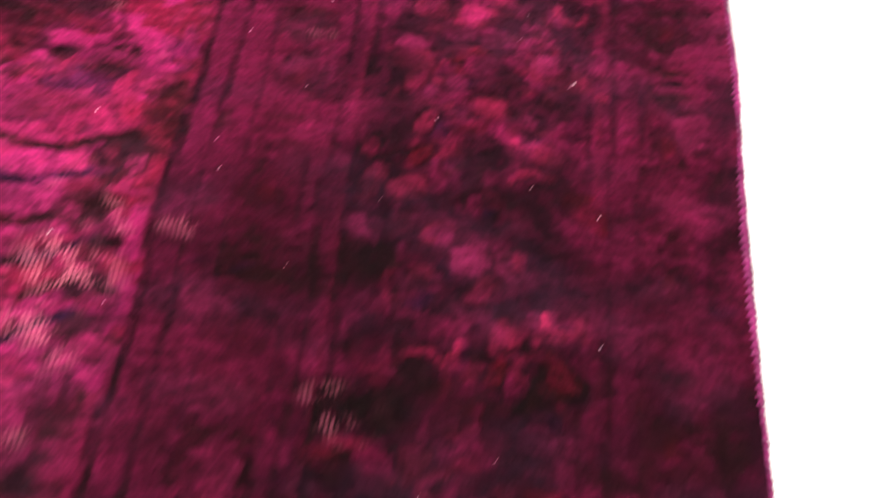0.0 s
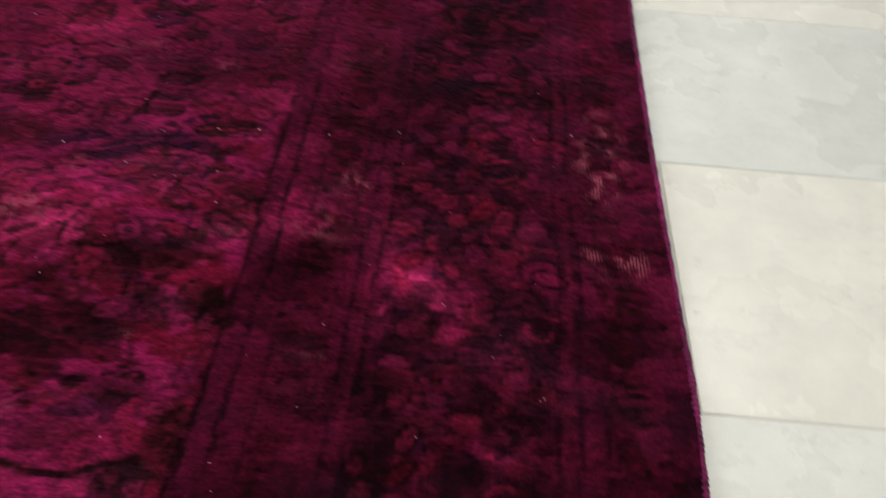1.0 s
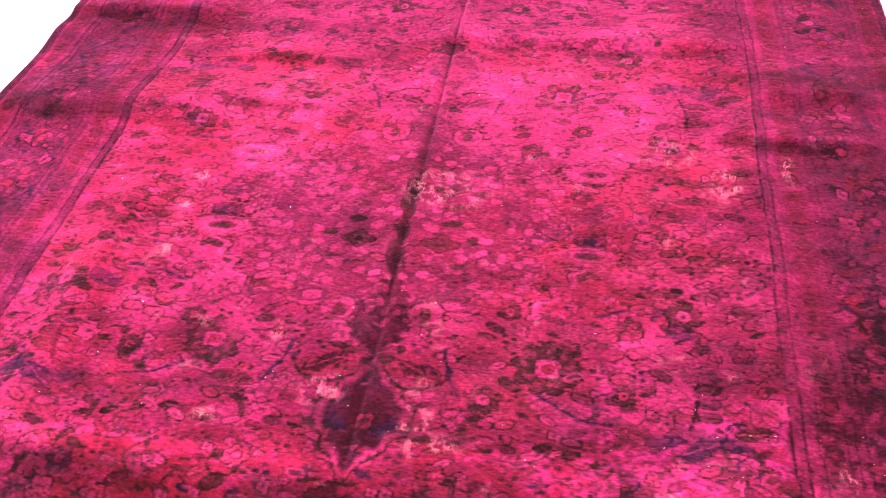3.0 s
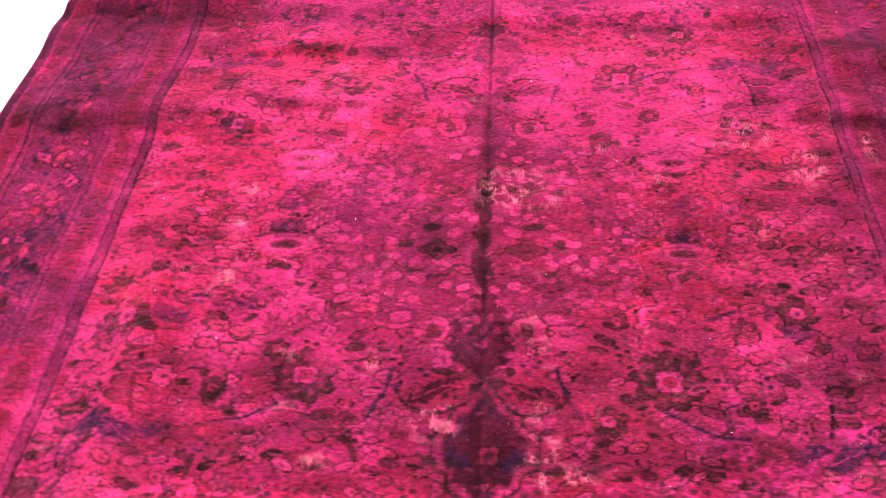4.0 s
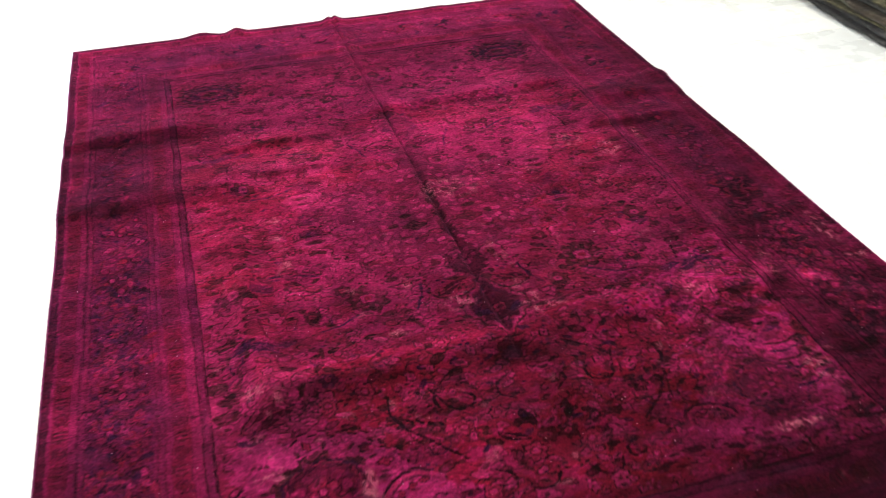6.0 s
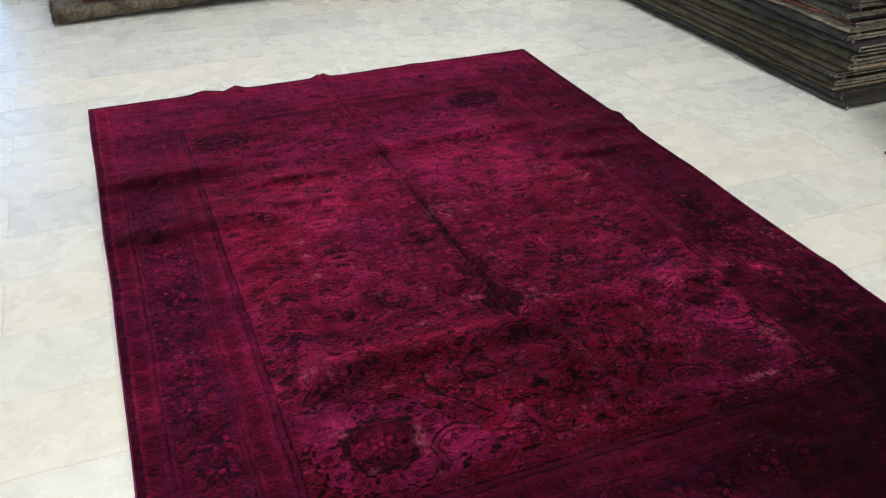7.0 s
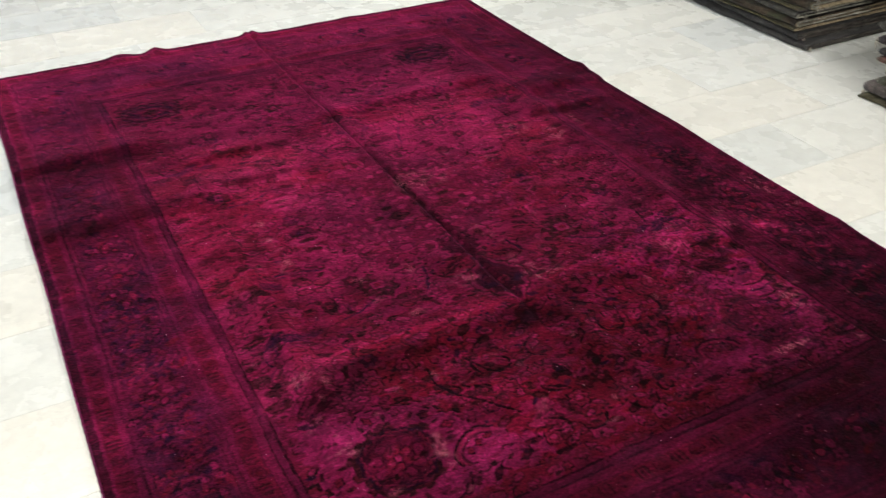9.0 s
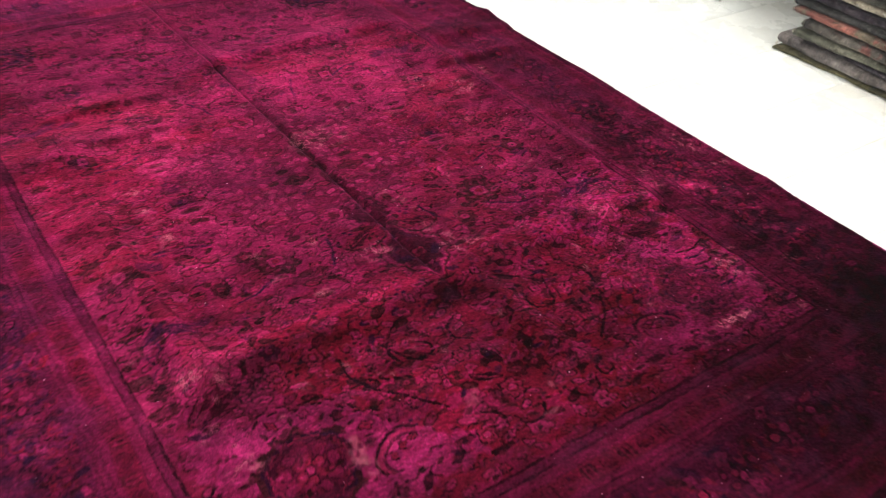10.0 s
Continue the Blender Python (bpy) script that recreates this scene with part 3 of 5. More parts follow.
# -- the leaves and spots that stand out in the middle of the field
for sx in (-1, 1):
    for sy in (-1, 1):
        k = 1.0 if sy < 0 else 0.7

        def P(u, v):
            return (sx * u, CY + sy * v)
        for u, v in ((0.438, 0.256), (0.397, 0.267), (0.452, 0.295), (0.407, 0.303), (0.462, 0.012), (0.509, 0.022), (0.425, 0.350), (0.370, 0.325)):
            outlined(*P(u, v), 0.021, 0.012, 0.15 * sx, ROSE, BROWN * 0.8, 0.95 * k, 0.6)
        for v in (0.356, 0.384, 0.412):
            outlined(*P(0.563, v), 0.020, 0.010, 0.1 * sx, BROWN, INK, 0.85 * k, 0.7)
        stroke([P(0.548, 0.33), P(0.546, 0.38), P(0.532, 0.44)], 0.006, INK, 0.7 * k, 8)
        leaf(*P(0.632, 0.433), 0.036, 0.013, 0.1 * sx, BROWN, ROSE, 0.9 * k)
        leaf(*P(0.640, 0.190), 0.030, 0.010, 0.2 * sx, BROWN, None, 0.6 * k)
        oval(*P(0.524, 0.242), 0.030, 0.018, 0, NAVY, 0.5 * k)
        # large navy split leaves
        leaf(*P(0.592, 0.456), 0.036, 0.014, 0.35 * sx * sy, NAVY, None, 0.75 * k)
        leaf(*P(0.545, 0.474), 0.040, 0.017, -0.5 * sx * sy, NAVY, HOT, 0.75 * k)
        leaf(*P(0.497, 0.466), 0.030, 0.013, 0.1, NAVY, None, 0.8 * k)
        stroke([P(0.29, 0.400), P(0.32, 0.415), P(0.36, 0.437), P(0.41, 0.443)], 0.006, NAVY, 0.8 * k, 8)
        stroke([P(0.495, 0.194), P(0.44, 0.198), P(0.377, 0.221)], 0.007, NAVY, 0.75 * k, 8)
        # a row of dark spots
        for q in range(4):
            leaf(*P(0.306 + 0.044 * q, 0.500 + 0.010 * q), 0.017, 0.009, 0.2, BROWN * 0.9, None, 0.95 * k)
        # crest of the medallion: pink lobes with a stepped dark edge
        crest = [P(0.365, 0.105), P(0.330, 0.122), P(0.338, 0.150), P(0.300, 0.160), P(0.308, 0.190), P(0.275, 0.200), P(0.270, 0.230)]
        stroke(crest, 0.012, HOT, 0.40 * k, 6)
        stroke([(x - 0.010 * sx, y) for x, y in crest], 0.003, BROWN, 0.65 * k, 6)
        oval(*P(0.360, 0.033), 0.034, 0.022, 0, PLUM * 0.8, 0.8 * k)
        oval(*P(0.360, 0.033), 0.016, 0.010, 0, NAVY, 0.7 * k)
        for u, v in ((0.291, 0.004), (0.312, 0.022), (0.268, 0.028)):
            petals(*P(u, v), 0.011, 4, 0.0, HOT, WINE, 0.55, 1.2)
        # fan of petals round a dark leaf
        petals(*P(0.201, 0.150), 0.052, 9, 0.2, HOT, WINE, 0.25, 1.25 * k)
        petals(*P(0.201, 0.150), 0.022, 5, 0.7, HOT, BROWN, 0.36, 1.0 * k)
        outlined(*P(0.200, 0.212), 0.036, 0.012, 0.1 * sx, ROSE, WINE, 0.8 * k, 0.6)
        # dark leaves by the long axis
        blossom(*P(0.080, 0.078), 0.028, 4, 0.0, BROWN, INK, 0.95 * k)
        oval(*P(0.140, 0.066), 0.015, 0.011, 0.3, BROWN, 0.9 * k)
        oval(*P(0.093, 0.022), 0.020, 0.010, 0.1, BROWN, 0.8 * k)
        oval(*P(0.120, 0.130), 0.016, 0.008, 0.1, BROWN, 0.7 * k)
        for du, dv in ((0.258, 0.060), (0.292, 0.085), (0.250, 0.110), (0.165, 0.052), (0.160, 0.100), (0.060, 0.165), (0.028, 0.172), (0.245, 0.145)):
            petal(sx * du + rng.normal(0, 0.004), CY + sy * dv + rng.normal(0, 0.004), 0.012, 0.0085, rng.normal(0, 0.3), HOT, WINE, rng.uniform(0.9, 1.3))
        squiggle(*P(0.50, 0.09), 0.10, BROWN, 0.7)
        squiggle(*P(0.17, 0.335), 0.09, BROWN, 0.7)
        for q in range(7):
            outlined(sx * (0.455 + 0.05 * (q % 3)) + rng.normal(0, 0.006), CY + sy * (0.05 + 0.048 * (q // 2)) + rng.normal(0, 0.005), 0.024, 0.011,
                     rng.normal(0, 0.15), BROWN if q % 3 else ROSE, INK, rng.uniform(0.5, 0.85), 0.7)
    # jagged palmettes
    for x, y in ((0.357, -0.672), (0.355, -0.443)):
        jagged(sx * x, y, 0.068, 0.034, BROWN * 0.8, 0.9, 17, 0.0034)
        oval(sx * x, y, 0.055, 0.025, 0, HOT, 0.55)
        oval(sx * x, y, 0.034, 0.013, 0, WINE, 0.75, HOT, 0.004)
        oval(sx * x, y, 0.018, 0.006, 0, BROWN, 0.8)

# -- the chain of cartouches on the long axis, clear at the near side and nearly rubbed out at the far one
for sy, f in ((-1, 1.0), (1, 0.36)):
    sl, a, b = local(0.010, CY + sy * 0.275, 0, 0.13)
    t = np.clip((sy * b + 0.10) / 0.20, 0, 1)
    half = 0.012 + 0.044 * np.sin(np.clip(t * 1.12, 0, 1) ** 1.3 * math.pi) ** 0.8 + 0.005 * np.sign(np.sin(b * 240))
    inside = np.where(np.abs(b) < 0.105, np.abs(a) - half, 1.0)
    lay(sl, soft(inside - 0.006), HOT, 0.5 * f)
    lay(sl, soft(inside, 0.005), WINE * 0.8, 0.92 * f)
    for q in range(9):
        petal(0.010 + rng.normal(0, 0.022), CY + sy * (0.265 + rng.normal(0, 0.045)), 0.008, 0.006, rng.uniform(0, 3), MAGENTA, INK, 0.9 * f)
    for sx in (-1, 1):
        # pink hooks and striped leaves beside it
        ring(0.006 + sx * 0.080, CY + sy * 0.255, 0.027, 0.024, 0, HOT, 0.007, 0.55, 0.3 if sx > 0 else 2.6, 5.6 if sx > 0 else 8.0)
        ring(0.006 + sx * 0.080, CY + sy * 0.255, 0.034, 0.030, 0, BROWN, 0.003, 0.65)
        oval(0.006 + sx * 0.080, CY + sy * 0.255, 0.010, 0.012, 0, BROWN, 0.8)
        ring(0.012 + sx * 0.085, CY + sy * 0.385, 0.050, 0.030, -0.35 * sx * sy, BROWN * 0.8, 0.006, 0.9, 3.3 if sy < 0 else 0.1, 6.1 if sy < 0 else 3.0)
        leaf(0.012 + sx * 0.080, CY + sy * 0.378, 0.042, 0.013, 0.45 * sx * sy, WINE, ROSE, 0.9)
        for q in range(4):
            stroke([(0.012 + sx * (0.052 + 0.018 * q), CY + sy * 0.372), (0.012 + sx * (0.060 + 0.018 * q), CY + sy * 0.392)], 0.003, BROWN, 0.8, 3)
        stroke([(sx * 0.130, CY + sy * 0.33), (sx * 0.142, CY + sy * 0.38), (sx * 0.165, CY + sy * 0.43)], 0.007, NAVY, 0.75, 8)
    cy = CY + sy * (0.482 if sy < 0 else 0.500)
    sl, a, b = local(0.018, cy, 0, 0.14)
    d = (np.abs(a) / 0.068 + (np.abs(b) / 0.104) ** 1.25 - 1) * 0.055
    d = d + 0.004 * np.cos(np.arctan2(b, a) * 10)
    lay(sl, soft(np.abs(d - 0.013) - 0.0024), BROWN, 0.8 * f)
    lay(sl, soft(d - 0.006, 0.002) * (0.35 + 0.65 * step01(-0.5, 0.2, cloud(0.03, 0.03, 2, 68)))[sl], HOT, 0.8 * f)
    lay(sl, soft(d, 0.005), WINE * 0.9, 0.95 * f)
    lay(sl, soft(np.abs(d + 0.012) - 0.006) * step01(-0.2, 0.4, cloud(0.04, 0.04, 2, 66))[sl], NAVY, 0.5 * f)
    flower(0.020, cy - 0.010, 0.020, 4, 0.78, ROSE, WINE, INK, 0.85 * f, 0.4)
    for sx in (-1, 1):
        leaf(0.018 + sx * 0.040, cy - 0.02, 0.026, 0.011, 0.6 * sx, NAVY, None, 0.9 * f)
    blossom(0.0, CY + sy * 0.640, 0.030, 5, 0.5, WINE, INK, 0.8 * f)
oval(-0.004, -0.012, 0.036, 0.024, 0.2, WINE * 0.7, 0.85)
ring(-0.004, -0.022, 0.046, 0.034, 0, INK, 0.006, 0.7, 0.1, 3.0)
for v in (-0.105, -0.045, 0.02, 0.08):
    leaf(0.003, CY + v, 0.034, 0.017, math.pi / 2, BROWN * 0.8, None, 0.75)
leaf(0.005, CY - 0.135, 0.040, 0.020, math.pi / 2, WINE * 0.8, None, 0.75)

# -- border bands
def band(b0, b1, colour, strength=1.0):
    lay(whole, soft(b0 - B, 0.0012) * soft(B - b1, 0.0012), colour, strength)


edge_mask = soft(-B, 0.002)
lay(whole, edge_mask, MAGENTA * 0.94, 0.80)
lay(whole, edge_mask * step01(-0.3, 0.9, blush), PLUM * 1.3, 0.5)
for b0, b1, col, k in ((0.000, 0.004, INK, 0.45), (0.004, 0.024, PLUM, 0.55), (0.031, 0.043, MAGENTA * 0.85, 0.70),
                       (0.045, 0.082, RED * 0.9, 0.55), (0.083, 0.093, MAGENTA * 0.85, 0.70), (0.096, 0.119, PLUM, 0.50), (0.119, 0.250, PLUM * 1.2, 0.50),
                       (0.250, 0.272, PLUM, 0.45), (0.275, 0.285, MAGENTA * 0.85, 0.70), (0.286, 0.322, RED * 0.75, 0.60),
                       (0.323, 0.328, MAGENTA, 0.55), (0.329, 0.352, INK * 1.6, 0.8)):
    band(b0, b1, col, k)
lay(whole, soft(0.119 - B, 0.002) * soft(B - 0.250, 0.002) * step01(-0.1, -0.6, Y) * (0.6 + 0.4 * step01(0.2, 0.6, cloud(0.12, 0.12, 3, 103))), PLUM * (0.62, 0.7, 0.85), 0.70)


# the near end of one long border is dyed so deep that its bands hardly part
deep = step01(0.66, 0.74, X) * (step01(-0.75, -0.95, Y) + 0.24 * step01(-0.95, -0.75, Y) * step01(0.55, 0.10, Y))
lay(whole, deep * edge_mask, PLUM * (1.0, 0.8, 0.95), 0.58)
lay(whole, deep * step01(0.18, 0.30, cloud(0.034, 0.024, 4, 104, 0.65)), MAGENTA * 1.05, 0.55)
lay(whole, deep * step01(0.20, 0.32, cloud(0.032, 0.022, 4, 105, 0.65)), INK * 1.4, 0.55)


def run(half, pitch):
    n = max(1, round(2 * half / pitch))
    return [(-half + (k + 0.5) * 2 * half / n) for k in range(n)], n


def border_motif(x, y, turn, k, w):
    """One repeat of the main border: a ringed rosette, clusters of small round blooms, navy leaves between."""
    c, s = math.cos(turn), math.sin(turn)

    def at(a, b):
        return x + a * c - b * s, y + a * s + b * c
    j = lambda: rng.normal(0, 0.005)
    f = rng.uniform(0.65, 1.0)
    for q in range(6):
        px, py = at(rng.uniform(-0.10, 0.10), rng.uniform(-0.055, 0.055))
        leaf(px, py, rng.uniform(0.022, 0.040), rng.uniform(0.008, 0.014), rng.uniform(0, 3), (NAVY, INK * 1.4, NAVY, BROWN)[q % 4], None, rng.uniform(0.5, 0.9))
    a, b, d = at(-0.105, -0.03 if k % 2 else 0.03), at(0, 0.045 if k % 2 else -0.045), at(0.105, -0.03 if k % 2 else 0.03)
    stroke([a, b, d], 0.004, BROWN if k % 3 else RED, 0.8, 12)
    px, py = at(j(), j())
    jagged(px, py, 0.052, 0.046, ROSE * 0.8, 0.8 * f, 11, 0.005)
    petals(px, py, 0.034, 7, 0.3 + k, (ROSE, RED, MAGENTA)[k % 3], INK, 0.36, 1.1 * f)
    oval(px, py, 0.013, 0.011, 0, RED, 0.9 * f, INK, 0.003)
    for sgn in (-1, 1):
        n = 9
        for q in range(n):
            w = q * 2.4
            px, py = at(sgn * 0.078 + 0.017 * q ** 0.5 * math.cos(w) + j() * 0.5, (0.020 if (k + (sgn > 0)) % 2 else -0.020) + 0.017 * q ** 0.5 * math.sin(w) * 1.2)
            g = rng.uniform(0.55, 1.0) * (1.0 if py < -0.2 else 0.7)
            size = rng.uniform(0.55, 1.25)
            if q % 4 == 3:
                leaf(px, py, 0.022 * size, 0.008 * size, rng.uniform(0, 3), (RED, NAVY, ROSE)[int(3 * size) % 3], None, g)
            elif q % 4 == 2:
                blossom(px, py, 0.016 * size, 4, rng.uniform(0, 3), HOT, INK, g)
            else:
                oval(px, py, 0.0125 * size, 0.0095 * size, rng.uniform(0, 3), (HOT, ROSE, MAGENTA)[q % 3], g * rng.uniform(0.7, 1.2), INK, 0.0034)


def guard_motif(x, y, turn, k, w):
    c, s = math.cos(turn), math.sin(turn)
    f = rng.uniform(0.7, 1.0) if x > 0.5 and y < -0.8 else rng.uniform(0.3, 0.8)
    if k % 2:
        outlined(x, y, 0.017, w * 0.36, turn, WINE, INK, f * 0.9, 0.6)
        petal(x, y, 0.008, w * 0.14, turn, RED, INK, f * 0.8)
    else:
        for q in (-1, 0, 1):
            oval(x + q * 0.011 * c, y + q * 0.011 * s, 0.0035, w * (0.42 if q else 0.30), turn, BROWN if q else INK, f)
        ring(x, y, 0.017, w * 0.40, turn, INK, 0.003, f * 0.8, 0.2, 3.6)


for sx in (-1, 1):
    for b, w, pitch, fn in ((0.185, 0.13, 0.230, border_motif), (0.064, 0.037, 0.045, guard_motif), (0.304, 0.036, 0.050, guard_motif)):
        spots, n = run(FV + b / 0.875 - 0.02, pitch)
        for k, v in enumerate(spots):
            fn(sx * (FU + b), CY + v, math.pi / 2, k, w)
        spots, n = run(FU + b - 0.02, pitch)
        for k, u in enumerate(spots):
            fn(u, CY + sx * (FV + b / 0.875), 0, k, w)

# -- the corner medallions
corner_far(-0.545, 0.345, 0.85)
corner_far(0.540, 0.380, 0.95)
for cx, cy, f in ((-0.545, 0.345, 0.75), (0.540, 0.380, 0.85)):
    jagged(cx, cy, 0.098, 0.066, INK * 1.3, f, 15, 0.016)
    ring(cx, cy, 0.066, 0.040, 0, NAVY * 0.8, 0.014, f)
    oval(cx, cy, 0.028, 0.016, 0, BROWN, f)
corner_near(-0.487, -1.515, 1.0, 0.62)
corner_near(0.500, -1.515, 0.60, 0.30)
# scrolls, paisleys and dark leaves of the near end, mirrored across the long axis
for sx, k in ((-1, 1.0), (1, 0.8)):
    def P(x, y):
        return (sx * x, y)
    # a hot pink field between the corner medallion and the end border, with its paisley
    for x, y, rx, ry in ((0.325, -1.560, 0.075, 0.050), (0.265, -1.610, 0.090, 0.040), (0.380, -1.625, 0.080, 0.040), (0.600, -1.400, 0.060, 0.070)):
        sl, a, b = local(sx * x, y, 0, max(rx, ry) * 1.3)
        d = np.sqrt((a / rx) ** 2 + (b / ry) ** 2) - 1 + 0.22 * np.sin(a * 130 + y * 50) * np.sin(b * 150)
        lay(sl, soft(d * 0.04, 0.004) * field_mask[sl], HOT * (1.0, 0.9, 1.15), (0.62 if sx < 0 else 0.35))
    ring(*P(0.325, -1.562), 0.060, 0.042, -0.4 * sx, INK, 0.006, 0.9 * k, 0.4, 3.4)
    ring(*P(0.325, -1.566), 0.046, 0.030, -0.4 * sx, WINE, 0.004, 0.8 * k, 0.2, 3.9)
    ring(*P(0.325, -1.564), 0.053, 0.036, -0.4 * sx, ROSE * 1.3, 0.005, 0.7 * k, 0.3, 3.6)
    for q in range(3):
        blossom(*P(0.300 + 0.024 * q, -1.545 - 0.010 * q), 0.009, 4, q, RED, INK, 0.9 * k)
    for x, y in ((0.250, -1.625), (0.215, -1.600), (0.400, -1.645), (0.170, -1.650), (0.330, -1.640)):
        leaf(*P(x, y), 0.022, 0.009, 0.6 * sx * math.sin(x * 90), INK * 1.5, None, 0.85 * k)
        ring(*P(x - 0.03, y + 0.012), 0.016, 0.012, 0.4, INK, 0.0036, 0.8 * k, 0.2, 4.4)
    stroke([P(0.311, -1.300), P(0.318, -1.350), P(0.300, -1.400), P(0.283, -1.427), P(0.240, -1.480), P(0.195, -1.518)], 0.0058, INK, 0.75 * k, 10)
    for q in range(4):
        leaf(*P(0.285 - 0.022 * q, -1.385 - 0.012 * q), 0.012, 0.005, 1.2 * sx, INK, None, 0.95 * k)
    stroke([P(0.215, -1.300), P(0.200, -1.335), P(0.180, -1.378), P(0.140, -1.380), P(0.128, -1.350), P(0.148, -1.330)], 0.0065, INK, 0.9 * k, 8)
    stroke([P(0.120, -1.245), P(0.175, -1.280), P(0.212, -1.330), P(0.205, -1.375)], 0.006, INK, 0.8 * k, 8)
    stroke([P(0.330, -1.335), P(0.305, -1.380), P(0.290, -1.440), P(0.250, -1.505)], 0.0045, INK, 0.55 * k, 8)
    leaf(*P(0.088, -1.490), 0.034, 0.011, 0.5 * sx, INK * 1.4, ROSE, 0.95 * k)
    leaf(*P(0.045, -1.445), 0.030, 0.013, 1.3 * sx, INK * 1.3, None, 0.9 * k)
    stroke([P(0.150, -1.560), P(0.120, -1.580), P(0.125, -1.605), P(0.150, -1.600)], 0.0055, INK, 0.9 * k, 8)
    stroke([P(0.030, -1.600), P(0.055, -1.630), P(0.090, -1.625), P(0.100, -1.600)], 0.0055, INK, 0.85 * k, 8)
    stroke([P(0.020, -1.300), P(0.060, -1.320), P(0.075, -1.360), P(0.050, -1.385)], 0.0055, INK, 0.8 * k, 8)
    for x, y, r in ((0.150, -1.178, 0.022), (0.180, -1.445, 0.024), (0.060, -1.540, 0.026), (0.170, -1.610, 0.022), (0.355, -1.270, 0.024), (0.440, -1.290, 0.024), (0.100, -1.420, 0.020)):
        flower(*P(x, y), r, 6, x * 20, ROSE, RED, INK, 0.9 * k, 0.3)
        oval(*P(x, y), r * 0.3, r * 0.25, 0, HOT, 0.8)
    # solid dark leaves against the side border
    leaf(*P(0.660, -1.165), 0.026, 0.020, 0.6 * sx, BROWN * 1.05, None, 0.75 if sx < 0 else 0.5)
    leaf(*P(0.632, -1.207), 0.034, 0.016, 0.1, BROWN * 1.05, None, 0.75 if sx < 0 else 0.5)
    leaf(*P(0.648, -1.256), 0.034, 0.020, 0.2 * sx, BROWN * 1.05, None, 0.75 if sx < 0 else 0.5)
    leaf(*P(0.560, -1.290), 0.060, 0.024, -0.3 * sx, WINE * 0.7, ROSE, 0.85 * k)
    outlined(*P(0.555, -1.290), 0.070, 0.032, -0.3 * sx, HOT, INK, 0.85 * k, 0.0)
    leaf(*P(0.610, -1.345), 0.030, 0.010, 0.3 * sx, NAVY, None, 0.8 * k)

# -- parts of the border are rubbed away or dyed through
rubbed = edge_mask * (0.30 + 0.70 * step01(0.5, 0.6, X) * step01(-0.55, -0.85, Y))
lay(whole, rubbed * step01(0.16, 0.36, cloud(0.070, 0.050, 5, 81, 0.7)), MAGENTA, 0.42)
lay(whole, rubbed * step01(0.16, 0.36, cloud(0.075, 0.055, 5, 82, 0.7)), INK * 1.3, 0.34)
lay(whole, rubbed * step01(0.35, 0.55, cloud(0.040, 0.030, 4, 83, 0.7)), HOT, 0.40)
lay(whole, edge_mask * step01(0.0, 0.8, cloud(0.20, 0.16, 3, 85)) * step01(0.0, -0.3, X), NAVY, 0.30)
lay(whole, edge_mask * step01(0.3, 0.6, X) * step01(-0.5, -0.9, Y), RED * 0.8, 0.12)
# the near end of one long border kept more of its drawing: pink blooms and hooks on near-black ground
for k in range(620):
    x, y, d = rng.uniform(0.80, 0.925), rng.uniform(-1.85, -0.72), rng.random()
    r, a, f = rng.uniform(0.006, 0.014), rng.uniform(0, math.pi), rng.uniform(0.6, 1.0)
    if k % 2:
        oval(x, y, r * 1.5, r * 1.1, a, INK * 1.8, 0.6)
    elif d < 0.36:
        petal(x, y, r, r * 0.75, 0.3 * math.sin(a * 3), (HOT, MAGENTA, ROSE)[k % 3], INK, f * 1.2)
    elif d < 0.62:
        outlined(x, y, r * 1.3, r * 0.7, a, (ROSE, MAGENTA, RED)[k % 3], INK, f, 0.9)
    elif d < 0.82:
        ring(x, y, r, r * 0.8, a, ROSE, 0.0036, f, 0.3, 4.4)
    else:
        squiggle(x, y, r * 2.5, ROSE, f, 0.0036)
# the other one: sprays of blooms, red leaves and navy ones
for k in range(760):
    x, y = -rng.uniform(0.805, 0.930), rng.uniform(-1.95, 0.25)
    r, a, f = rng.uniform(0.007, 0.015), rng.uniform(0, math.pi), rng.uniform(0.35, 0.8) * (1.0 if y < -0.7 else 0.5)
    if k % 5 == 0:
        leaf(x, y, r * 1.5, r * 0.6, a, NAVY, None, f)
    elif k % 5 == 1:
        leaf(x, y, r * 1.3, r * 0.5, a, INK * 1.5, None, f)
    elif k % 5 == 2:
        blossom(x, y, r, 5, a, (MAGENTA, ROSE)[k % 2], INK, f)
    elif k % 5 == 3:
        petal(x, y, r * 0.8, r * 0.62, 0.3 * math.sin(a * 3), (HOT, ROSE, MAGENTA)[k % 3], INK, f)
    else:
        ring(x, y, r, r * 0.8, a, RED, 0.0036, f, 0.3, 4.4)
